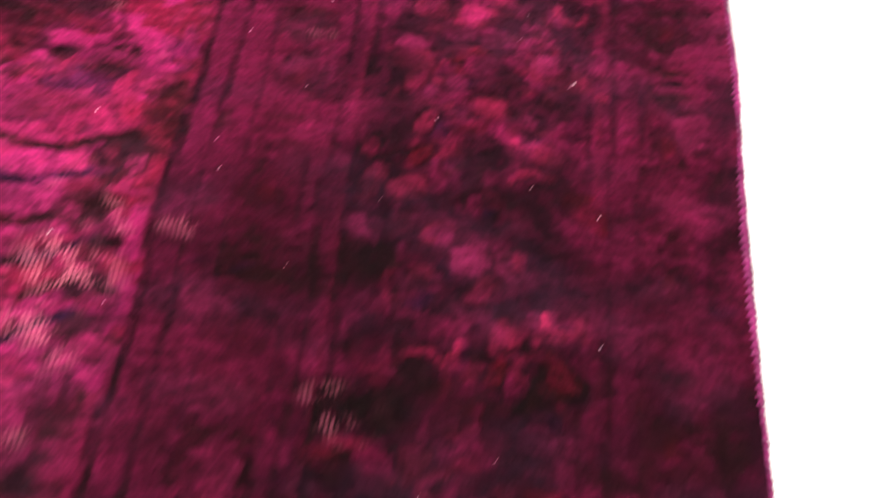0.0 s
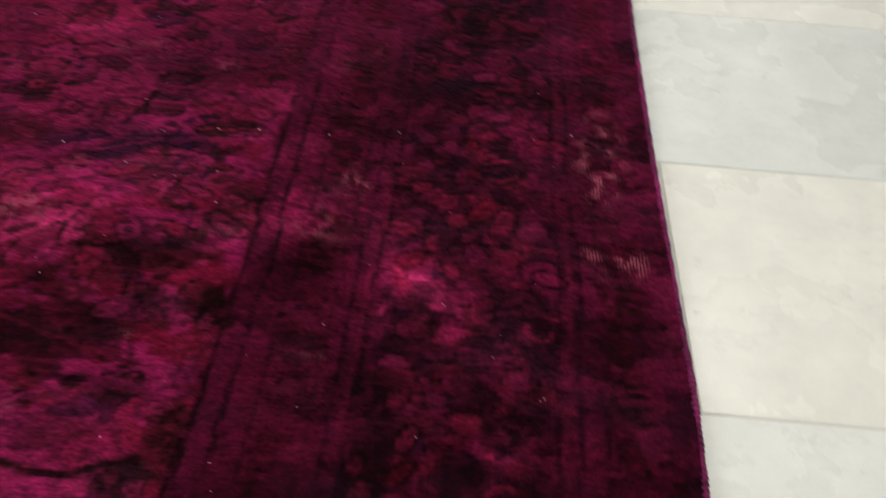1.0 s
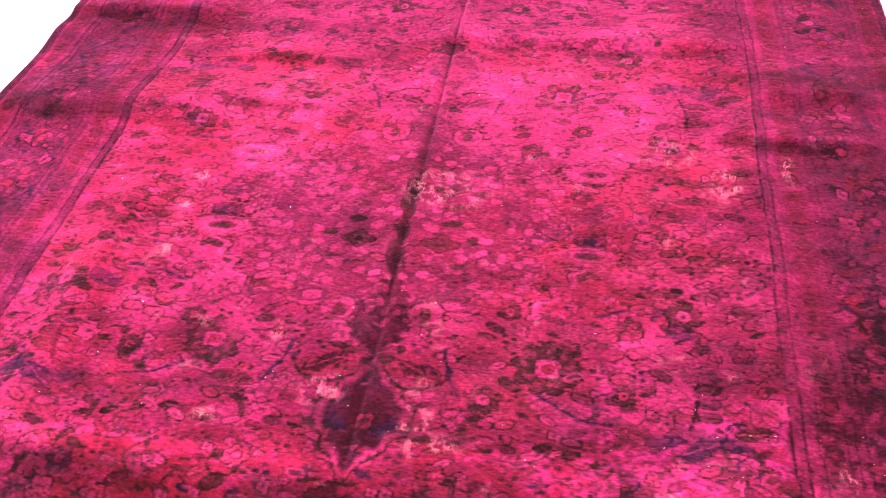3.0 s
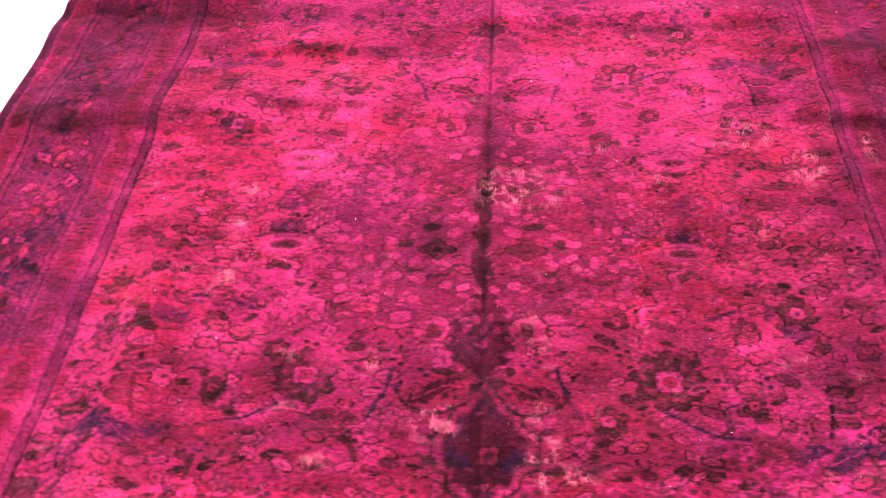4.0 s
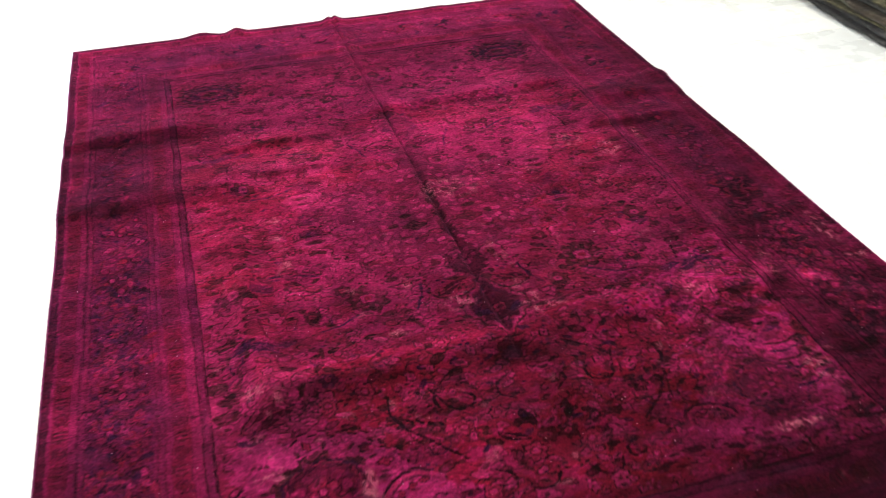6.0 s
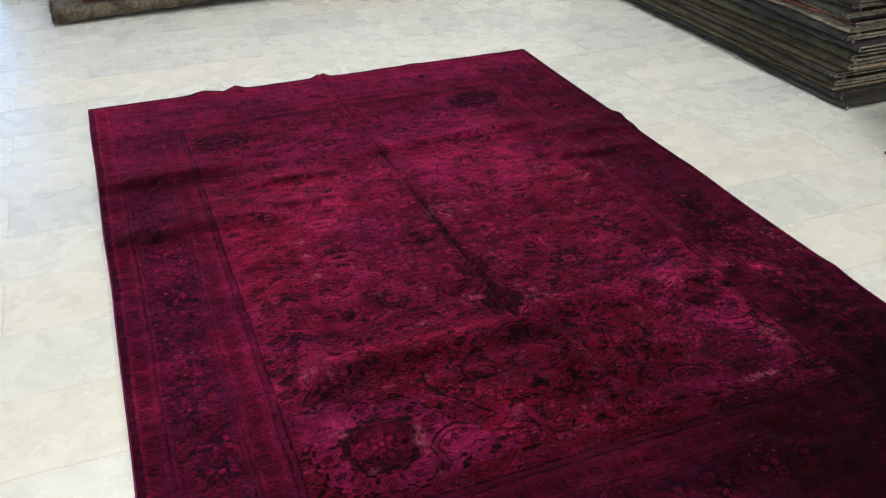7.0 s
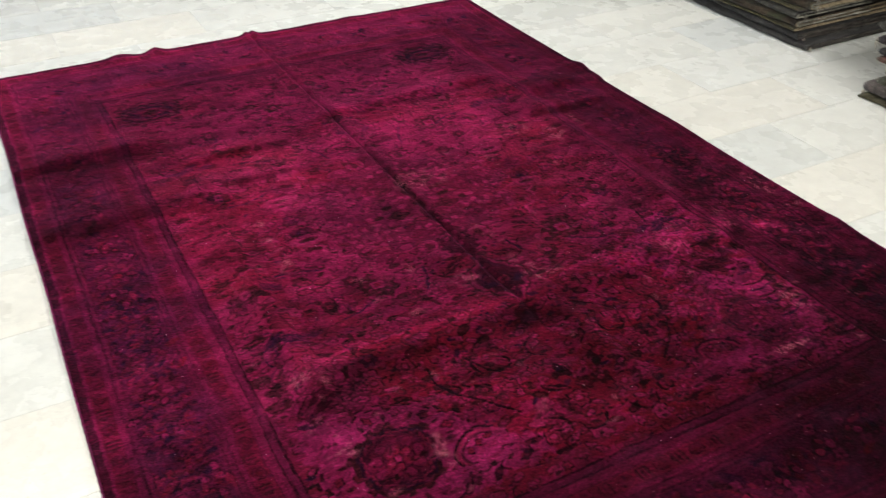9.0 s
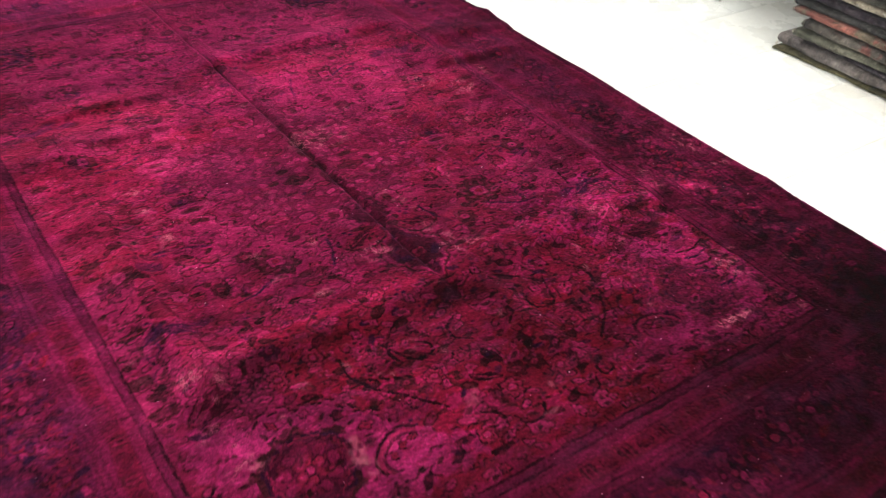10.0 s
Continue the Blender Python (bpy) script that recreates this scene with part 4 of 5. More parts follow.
# its field edge: brown leaves and a fan of serrated ones on magenta
for x, y, rx, ry in ((0.672, -1.365, 0.020, 0.026), (0.655, -1.400, 0.022, 0.014), (0.668, -1.255, 0.016, 0.022), (0.625, -1.330, 0.020, 0.010), (0.640, -1.435, 0.020, 0.010), (0.610, -1.250, 0.018, 0.010)):
    leaf(x, y, max(rx, ry) * 1.1, min(rx, ry) * 0.8, 0.2 if rx > ry else 1.4, BROWN, None, 0.6)
    blossom(x, y, rx * 0.8, 5, x * 40, BROWN, INK, 0.5)
for q in range(6):
    stroke([(0.560, -1.395 - 0.028 * q), (0.605, -1.400 - 0.026 * q), (0.650, -1.385 - 0.024 * q)], 0.0062, (BROWN, NAVY)[q % 2], 0.85, 6)
    leaf(0.652, -1.388 - 0.025 * q, 0.014, 0.007, 0.4, BROWN, None, 0.8)
# the fine lines of the guard stripes
lines_kept = np.clip(0.75 + 0.5 * cloud(0.06, 0.10, 3, 86), 0, 1) * (1 - 0.55 * step01(0.66, 0.74, X) * step01(-0.95, -0.75, Y) * step01(0.60, 0.20, Y))
for b0, half, col, k in ((0.003, 0.0024, INK, 0.85), (0.022, 0.0022, INK, 0.75), (0.044, 0.0013, INK, 0.6), (0.083, 0.0013, INK, 0.5), (0.096, 0.0018, INK, 0.6),
                         (0.107, 0.0013, ROSE, 0.45), (0.112, 0.0018, INK, 0.6), (0.253, 0.0018, INK, 0.6), (0.260, 0.0013, ROSE, 0.45),
                         (0.268, 0.0020, INK, 0.6), (0.286, 0.0013, INK, 0.5)):
    lay(whole, soft(np.abs(B - b0) - half) * lines_kept, col, k)

# the drawing is worn: the ground shows through it in patches
gone = np.clip(-0.08 + 0.60 * cloud(0.09, 0.060, 4, 91, 0.65), 0, 0.60) * field_mask * (1 - 0.75 * np.exp(-(X / 0.10) ** 4)) * (1 - 0.7 * step01(-1.10, -1.22, Y)) * (1 - 0.9 * step01(0.22, 0.27, Y) * step01(0.40, 0.45, np.abs(X)))
C[:] = C * (1 - gone[..., None]) + ground * gone[..., None]

# single knots of every motif are lost or kept, so that no shape is whole
lost = 0.42 * step01(0.25, 0.60, cloud(0.013, 0.009, 3, 95, 0.7)) * (1 - 0.5 * np.exp(-(X / 0.10) ** 4))
C[:] = C * (1 - lost[..., None]) + np.where(field_mask[..., None] > 0.5, ground, MAGENTA * 0.75) * lost[..., None]

# -- the crowd of small marks that fills the ground
for k in range(2600):
    x, y = rng.uniform(-1.02, 1.02), rng.uniform(Y0 + 0.01, Y1 - 0.01)
    inner = abs(x) < FU and abs(y - CY) < FV
    a, d = rng.uniform(0, math.pi), rng.random()
    f = rng.uniform(0.3, 0.8) * (1.0 if inner else 0.7)
    turn = 0.35 * math.sin(5 * a) if d < 0.6 else a
    if rng.random() < 0.60:
        leaf(x, y, rng.uniform(0.004, 0.010), rng.uniform(0.0020, 0.0042), turn, (BROWN, WINE, NAVY, INK, BROWN)[k % 5], None, f)
    else:
        leaf(x, y, rng.uniform(0.004, 0.008), rng.uniform(0.0022, 0.0038), turn, (HOT, ROSE, MAGENTA)[k % 3], None, f)

# dark spots and sprigs that kept their pale rims
for k in range(520):
    x, y = rng.uniform(-FU, FU), CY + rng.uniform(-FV, FV)
    a, size, f = rng.uniform(0, math.pi), rng.uniform(0.006, 0.015), rng.uniform(0.4, 0.9) * (1.0 if y < -0.95 else 0.65)
    lean = 0.4 * math.sin(4 * a)
    if k % 3 == 0:
        leaf(x, y, size * 1.5, size * 0.75, lean, HOT, None, f * 0.8)
        leaf(x, y, size * 1.0, size * 0.42, lean, BROWN, None, f * 0.9)
    elif k % 3 == 1:
        blossom(x, y, size, 5, a, HOT, BROWN, f)
    else:
        stroke([(x - size * 1.6, y), (x - size * 0.3, y + size * 0.7 * math.cos(a)), (x + size * 1.6, y + size * 0.5 * math.sin(3 * a))], 0.0036, BROWN, f * 0.6, 6)
        leaf(x + size * 1.5, y, size * 0.7, size * 0.4, a, BROWN, None, f)
# light flecks where the nap is broken
for k in range(900):
    x, y = rng.uniform(-FU, FU), CY + rng.uniform(-FV, FV * 0.6)
    leaf(x, y, rng.uniform(0.004, 0.011), rng.uniform(0.0016, 0.0030), rng.uniform(-0.5, 0.5), HOT * (1.1, 1.3, 1.15), None, rng.uniform(0.2, 0.7))

# -- the dye pools unevenly: abrash stripes across, blotches, worn areas; further tone follows position
tone = np.exp(0.20 * shade + 0.08 * cloud(0.9, 0.05, 3, 31) + 0.22 * cloud(0.075, 0.055, 3, 32) + 0.14 * cloud(0.032, 0.024, 2, 33) + 0.07 * cloud(0.022, 0.010, 3, 34, 0.65)
              + 0.06 * cloud(0.008, 0.006, 1, 36))
# darker towards one long edge
edge_zone = step01(0.60, 0.80, X)
tone *= 1.0 - 0.12 * edge_zone - 0.14 * edge_zone * step01(-0.95, -0.75, Y)
tone *= 1.0 + 0.12 * step01(-0.45, -0.65, X) * step01(-0.5, -1.1, Y)
# the stronger lustre of the far end, put into its tone
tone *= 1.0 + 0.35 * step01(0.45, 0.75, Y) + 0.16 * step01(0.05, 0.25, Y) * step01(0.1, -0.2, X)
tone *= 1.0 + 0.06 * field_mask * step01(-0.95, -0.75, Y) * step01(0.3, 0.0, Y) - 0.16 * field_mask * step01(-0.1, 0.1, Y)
tone *= 1.0 - 0.14 * field_mask * step01(-0.35, -0.55, Y)
tone *= 1.0 - 0.10 * edge_zone * step01(-0.80, -1.00, Y) - 0.30 * edge_zone * step01(-1.25, -1.40, Y)
tone *= 1.0 - 0.10 * field_mask * step01(-0.90, -1.08, Y)
# near end and right corner dimmed: the pile's weaker lustre put into colour
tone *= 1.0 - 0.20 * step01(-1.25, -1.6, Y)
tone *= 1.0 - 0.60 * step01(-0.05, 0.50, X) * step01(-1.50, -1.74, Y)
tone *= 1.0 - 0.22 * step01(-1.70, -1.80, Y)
tone *= 1.0 + 0.20 * field_mask * step01(0.38, 0.50, X) * step01(-0.95, -1.05, Y)
tone *= 1.0 + 0.16 * field_mask * step01(-0.25, -0.40, X) * step01(-1.20, -1.10, Y) * step01(-0.30, -0.50, Y)
tone *= 1.0 - 0.20 * field_mask * step01(0.50, 0.68, X) * step01(-1.02, -0.85, Y)
# patches where the pile is full and took the dye, or is worn and pale
rough = cloud(0.030, 0.020, 4, 71, 0.65)
for px, py, r, k in ((0.812, -1.215, 0.034, 1.1), (0.872, -1.258, 0.034, 0.9), (0.895, -1.348, 0.020, 1.1), (0.894, -1.373, 0.020, 0.7),
                     (0.874, -1.512, 0.022, 1.1), (0.914, -1.482, 0.020, 1.1), (0.835, -1.482, 0.022, 0.8), (0.865, -1.387, 0.020, 0.7),
                     (0.903, -1.030, 0.040, 0.7), (0.704, -1.147, 0.034, 0.8), (0.600, -1.130, 0.060, 0.25), (0.492, -0.860, 0.040, 0.35),
                     (0.817, -0.970, 0.060, -0.6), (0.676, -1.245, 0.026, -0.6), (0.982, -1.250, 0.040, -0.5), (0.740, -1.210, 0.040, -0.4),
                     (0.50, -1.45, 0.10, 0.1), (-0.18, -1.36, 0.11, -0.20), (0.524, -1.198, 0.030, 0.6),
                     (0.02, -1.42, 0.08, -0.40), (-0.58, -1.21, 0.050, 0.2), (0.56, -1.12, 0.08, 0.2),
                     (-0.29, -1.60, 0.09, 0.15), (-0.375, -1.36, 0.06, 0.15), (-0.59, -1.40, 0.05, 0.35)):
    sl = window_of(px, py, r * 2.2)
    d = ((X[sl] - px) ** 2 + ((Y[sl] - py) / 0.85) ** 2) / r ** 2
    ragged = 0.45 * np.exp(-d) + 0.55 * step01(1.35, 0.75, d + 1.1 * rough[sl])
    tone[sl] *= np.exp(0.8 * k * ragged * (0.8 + 0.5 * rough[sl]))
# shading of the folds put into the tone: dark near slopes, pale crests
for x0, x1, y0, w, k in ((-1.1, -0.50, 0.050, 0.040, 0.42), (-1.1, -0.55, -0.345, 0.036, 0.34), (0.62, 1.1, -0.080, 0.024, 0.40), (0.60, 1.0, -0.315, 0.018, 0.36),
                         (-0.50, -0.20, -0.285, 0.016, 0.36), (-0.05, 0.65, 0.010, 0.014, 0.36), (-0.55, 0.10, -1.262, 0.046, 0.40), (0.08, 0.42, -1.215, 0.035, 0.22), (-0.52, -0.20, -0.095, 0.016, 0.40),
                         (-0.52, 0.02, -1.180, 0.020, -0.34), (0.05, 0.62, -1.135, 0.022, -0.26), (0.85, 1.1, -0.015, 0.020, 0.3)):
    fold_shade = np.exp(-((Y - y0 - 0.012 * cloud(0.12, 0.5, 3, 75)) / w) ** 4) * step01(x0 - 0.08, x0 + 0.08, X) * (1 - step01(x1 - 0.1, x1 + 0.1, X))
    tone *= 1.0 - k * fold_shade * np.clip(0.85 + 0.6 * cloud(0.07, 0.03, 3, 76), 0.2, 1.3)
# the groove of the middle fold darkened in the tone, from end to end
fold = np.abs(X - (0.012 - 0.020 * (Y + 1.2) / 2.0))
wide = 0.0042 + 0.0085 * step01(-0.25, -0.45, Y) * step01(-0.735, -0.60, Y)
tone *= 1.0 - (0.30 + 0.20 * step01(0.3, 0.0, Y) - 0.25 * step01(-0.75, -0.80, Y)) * np.exp(-(fold / wide) ** 2) * step01(-1.55, -1.20, Y) * np.clip(0.85 + 0.5 * cloud(0.05, 0.04, 2, 72), 0, 1.3)
# fold shading and the tone by position are multiplied into the dye colours
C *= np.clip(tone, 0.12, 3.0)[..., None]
lum = C.max(axis=2)
C *= np.clip((lum / np.exp(np.log(lum).mean())) ** (0.35 + 0.14 * step01(-1.08, -1.22, Y) * field_mask), 0.24, 2.5)[..., None]
relief = np.clip(np.log(C.max(axis=2) / np.exp(np.log(lum).mean())), -1.6, 1.0)
DEPTH = 0.285                       # how deep the whole rug is dyed
C *= DEPTH
# fibres of other yarns show through
grey = cloud(0.05, 0.03, 3, 35)
C[:] = C * (1 - 0.10 * np.clip(grey, 0, 1)[..., None]) + np.array((0.04, 0.012, 0.03)) * 0.10 * np.clip(grey, 0, 1)[..., None]

# -- bare patches, a few large and many small
patches = [(0.640, -1.475, 0.035, 0.075), (0.068, -0.52, 0.10, 0.07), (0.087, -0.86, 0.04, 0.05), (0.105, -1.07, 0.030, 0.09), (-0.065, -1.03, 0.05, 0.04),
           (0.982, -1.03, 0.030, 0.09), (0.984, -1.16, 0.030, 0.03), (0.733, -1.153, 0.035, 0.02), (0.755, -1.09, 0.02, 0.03),
           (0.538, -1.100, 0.04, 0.02), (0.50, -1.18, 0.03, 0.03), (0.50, -1.63, 0.08, 0.02), (-0.58, -1.214, 0.040, 0.025),
           (-0.396, -1.535, 0.022, 0.055), (-0.577, -1.453, 0.040, 0.035), (-0.605, -1.349, 0.035, 0.022), (0.50, -0.36, 0.07, 0.05), (0.62, -0.45, 0.04, 0.06),
           (0.418, -0.01, 0.06, 0.03), (0.745, -0.38, 0.02, 0.06), (-0.454, -0.527, 0.025, 0.025), (-0.447, -0.74, 0.04, 0.03), (-0.453, -0.622, 0.025, 0.02),
           (-0.17, -0.93, 0.02, 0.04), (-0.232, -1.109, 0.03, 0.02), (0.127, -1.115, 0.07, 0.025)]
for k in range(230):
    patches.append((rng.uniform(-0.68, 0.82), rng.uniform(-1.85, 0.4), rng.uniform(0.006, 0.030), rng.uniform(0.005, 0.022)))
for k, (px, py, rx, ry) in enumerate(patches):
    sl = window_of(px, py, max(rx, ry) * 1.3)
    a, b = (X[sl] - px) / rx, (Y[sl] - py) / ry
    if a.size:
        wearmap[sl] = np.maximum(wearmap[sl], (0.9 if k < 26 else 0.40) * np.clip(1.1 - a * a - b * b, 0, 1))
wearmap *= np.clip(0.35 + 1.0 * cloud(0.025, 0.018, 3, 41), 0, 1)
C *= 1 + 0.18 * wearmap[..., None]


# -- how the rug lies: old folds, edge ripples
def ridge(x, y, x0, x1, y0, slope, near, far, height):
    """A fold across the rug along y = y0 + slope*x, between x0 and x1; near and far are the widths of its two sides."""
    d = y - (y0 + slope * x)
    prof = np.where(d < 0, np.exp(-(d / near) ** 2), np.exp(-(d / far) ** 2))
    return height * prof * step01(x0 - 0.06, x0 + 0.06, x) * (1 - step01(x1 - 0.08, x1 + 0.08, x))


def crease(x, y, y0, y1, x0, slope, left, right, height):
    """The same along the rug, following x = x0 + slope*y."""
    d = x - (x0 + slope * y)
    prof = np.where(d < 0, np.exp(-(d / left) ** 2), np.exp(-(d / right) ** 2))
    return height * prof * step01(y0 - 0.10, y0 + 0.10, y) * (1 - step01(y1 - 0.10, y1 + 0.10, y))


def lie(x, y):
    z = 0.0 * x
    z = z + ridge(x, y, -1.2, -0.62, 0.095, 0.0, 0.030, 0.12, 0.024)
    z = z + ridge(x, y, -0.02, 0.66, 0.040, 0.02, 0.022, 0.09, 0.016)
    z = z + ridge(x, y, 0.70, 1.2, -0.13, 0.0, 0.030, 0.10, 0.019)
    z = z + ridge(x, y, -1.2, -0.50, -0.305, 0.02, 0.055, 0.13, 0.024)
    z = z + ridge(x, y, 0.62, 0.95, -0.275, -0.02, 0.028, 0.09, 0.016)
    z = z + ridge(x, y, -0.55, -0.25, -0.235, 0.10, 0.026, 0.07, 0.013)
    z = z + ridge(x, y, -0.52, -0.22, -0.075, 0.02, 0.024, 0.07, 0.013)
    z = z + ridge(x, y, -0.56, 0.02, -1.205, 0.03, 0.050, 0.09, 0.019)
    z = z + ridge(x, y, 0.04, 0.70, -1.175, 0.00, 0.045, 0.09, 0.015)
    z = z + ridge(x, y, -0.60, -0.05, -1.43, 0.12, 0.05, 0.08, 0.014)
    z = z + ridge(x, y, 0.05, 0.50, -0.55, 0.03, 0.04, 0.05, 0.006)
    z = z + crease(x, y, -1.35, -0.55, -0.555, 0.0, 0.06, 0.035, 0.018)
    z = z + crease(x, y, -1.00, 0.30, 0.66, -0.03, 0.06, 0.04, 0.008)
    z = z + crease(x, y, -1.60, -1.20, 0.015, -0.06, 0.05, 0.03, 0.010)
    z = z * (1 - 0.55 * step01(0.88, 1.02, np.abs(x)))
    # the fold down the middle: a sharp groove with raised lips
    d = x - (0.012 - 0.020 * (y + 1.2) / 2.0)
    on = step01(-1.30, -1.10, y)
    z = z + on * (0.008 * np.exp(-(d / 0.035) ** 2) - 0.0095 * np.exp(-(d / 0.010) ** 2))
    # ripples of the far end
    far = step01(Y1 - 0.14, Y1, y)
    for cx, w, h in ((-0.54, 0.05, 0.012), (-0.40, 0.03, 0.016), (-0.005, 0.03, 0.012), (0.45, 0.06, 0.003)):
        z = z + far * h * np.exp(-((x - cx) / w) ** 2)
    # ripples of the long edges
    right, left = step01(W - 0.13, W, x), step01(-W + 0.13, -W, x)
    for cy, w, h in ((-0.02, 0.045, 0.014), (-1.29, 0.05, 0.006), (-0.60, 0.12, 0.003)):
        z = z + right * h * np.exp(-((y - cy) / w) ** 2)
    for cy, w, h in ((-0.02, 0.06, 0.010), (-0.75, 0.12, 0.005)):
        z = z + left * h * np.exp(-((y - cy) / w) ** 2)
    return z


def sway(y, side):
    """The long edges are not quite straight."""
    if side > 0:
        return 0.0012 * np.sin(y * 9.1) - 0.002 * step01(-0.8, -1.1, y)
    return -0.006 * step01(-0.9, -1.6, y) + 0.0015 * np.sin(y * 8.0)


base = lie(X, Y) + 0.0016 * cloud(0.10, 0.10, 3, 51)
Z = 0.0115 + np.maximum(base, -0.006) + 0.0004 * relief + rng.uniform(-0.0006, 0.0006, X.shape)
PX = X + np.where(X > 0, sway(Y, 1), sway(Y, -1)) * step01(0.55, 1.0, np.abs(X) / W)
co = np.stack([PX, Y, Z], -1).reshape(-1, 3)
idx = np.arange(NX * NY).reshape(NY, NX)
quads = np.stack([idx[:-1, :-1], idx[:-1, 1:], idx[1:, 1:], idx[1:, :-1]], -1).reshape(-1, 4)
# thin side walls down to the floor
rim = np.concatenate([idx[0, :-1], idx[:-1, -1], idx[-1, :0:-1], idx[:0:-1, 0]])
low = co[rim].copy()
low[:, 2] = np.maximum(0.0008, low[:, 2] - 0.0105)
li = np.arange(len(rim)) + len(co)
side = np.stack([rim, li, np.roll(li, -1), np.roll(rim, -1)], -1)
co = np.concatenate([co, low])
quads = np.concatenate([quads, side])
me = bpy.data.meshes.new("woven_face")
me.vertices.add(len(co))
me.vertices.foreach_set("co", co.astype(np.float32).ravel())
me.loops.add(quads.size)
me.loops.foreach_set("vertex_index", quads.astype(np.int32).ravel())
me.polygons.add(len(quads))
me.polygons.foreach_set("loop_start", np.arange(0, quads.size, 4, dtype=np.int32))
me.update(calc_edges=True)
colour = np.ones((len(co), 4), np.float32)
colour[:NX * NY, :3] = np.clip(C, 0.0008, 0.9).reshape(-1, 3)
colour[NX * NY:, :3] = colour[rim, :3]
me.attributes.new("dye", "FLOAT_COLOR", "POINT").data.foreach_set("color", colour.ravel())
wv = np.zeros(len(co), np.float32)
wv[:NX * NY] = wearmap.ravel()
me.attributes.new("wear", "FLOAT", "POINT").data.foreach_set("value", wv)
me.materials.append(PILE)
me.shade_smooth()
rug = thing("area_rug", 0, CY, 0, label="worn overdyed magenta wool rug with floral medallion on marble floor", category="rug")
pile_ob = new("woven_face", me)
pile_ob.parent = rug
pile_ob.matrix_parent_inverse = Matrix.Translation((0, -CY, 0))

SELVEDGE = wool("selvedge_yarn", (0.08, 0.005, 0.038), (0.24, 0.016, 0.11))


def height_at(x, y):
    return float(lie(np.array(x, dtype=float), np.array(y, dtype=float)))


def selvedge(side):
    """Overcast edge cord: a bead whose wraps swell and pinch every few millimetres."""
    verts, faces, n, m = [], [], 2400, 6
    for k in range(n + 1):
        y = Y0 + (Y1 - Y0) * k / n
        x = side * W + float(sway(np.array(y), side)) + side * 0.001
        z = 0.0075 + max(-0.002, height_at(side * W, y))
        r = 0.0033 + 0.0010 * math.sin(k * 1.57) + 0.0003 * math.sin(k * 0.31)
        for q in range(m):
            a = 2 * math.pi * q / m
            verts.append((x + r * math.cos(a), y + 0.0018 * math.sin(a), z + r * 0.95 * math.sin(a)))
        if k:
            o = k * m
            faces += [(o - m + q, o - m + (q + 1) % m, o + (q + 1) % m, o + q) for q in range(m)]
    faces += [tuple(range(m)), tuple(range(n * m, n * m + m))]
    return tagged(sheet("selvedge", verts, faces, SELVEDGE, rug), "overcast magenta yarn edge")


for s in (-1, 1):
    selvedge(s).matrix_parent_inverse = Matrix.Translation((0, -CY, 0))

FRAY = wool("frayed_wool", (0.44, 0.10, 0.24), (0.62, 0.22, 0.38))


def fray(y_edge, out, count, reach, name):
    """A frayed end: many short curved strands."""
    g = random.Random(5)
    verts, faces = [], []
    for k in range(count):
        x = -W + 2 * W * (k + g.random()) / count
        z0 = 0.004 + g.random() * 0.007 + max(0.0, height_at(x, y_edge))
        ln, dx, w = reach * g.uniform(0.4, 1.0), g.uniform(-0.006, 0.006), g.uniform(0.0008, 0.0018)
        o = len(verts)
        for q in range(4):
            t = q / 3
            yy = y_edge + out * (ln * t - 0.004)
            zz = max(0.0015, z0 * (1 - t * 0.7) + 0.004 * math.sin(t * 3))
            ww = w * (1 - 0.6 * t)
            verts += [(x + dx * t * t - ww, yy, zz), (x + dx * t * t + ww, yy, zz), (x + dx * t * t, yy, zz + ww * 1.3)]
            if q:
                p = o + 3 * q
                faces += [(p - 3 + i, p - 3 + (i + 1) % 3, p + (i + 1) % 3, p + i) for i in range(3)]
    ob = tagged(sheet(name, verts, faces, FRAY, rug), "frayed pale pink wool end", kind="stuff")
    ob.matrix_parent_inverse = Matrix.Translation((0, -CY, 0))
    return ob


fray(Y0, -1, 2600, 0.022, "fringe")
verts, faces = [], []
for k in range(501):
    x = -W + 2 * W * k / 500
    z = 0.0105 + max(-0.004, height_at(x, Y1))
    w = 0.004 + 0.0012 * math.sin(k * 1.7) * math.sin(k * 0.6)
    verts += [(x, Y1 - 0.003, z), (x, Y1 + w * 0.6, z - 0.0015), (x, Y1 + w, z - 0.005), (x, Y1 + w * 0.5, max(0.0006, z - 0.0095))]
    if k:
        o = 4 * k
        faces += [(o - 4 + i, o + i, o + i + 1, o - 3 + i) for i in range(3)]
tagged(sheet("end_binding", verts, faces, SELVEDGE, rug), "overcast magenta yarn end").matrix_parent_inverse = Matrix.Translation((0, -CY, 0))

# lint and loose fibres on the pile
LINT = Mat("white_lint", Roughness=0.9)
LINT.base(LINT.mix(LINT.noise(300), (0.62, 0.42, 0.46), (0.86, 0.76, 0.74)))
g = random.Random(9)
verts, faces = [], []
spots = [(-0.236, -0.606, 0.0035)] + [(g.uniform(-0.98, 1.0), g.uniform(-2.0, 0.7), 0.0004 + 0.0018 * g.random() ** 4) for _ in range(300)]
spots += [(g.uniform(-0.75, 0.95), g.uniform(-1.95, -1.0), 0.0004 + 0.0008 * g.random() ** 2) for _ in range(160)]
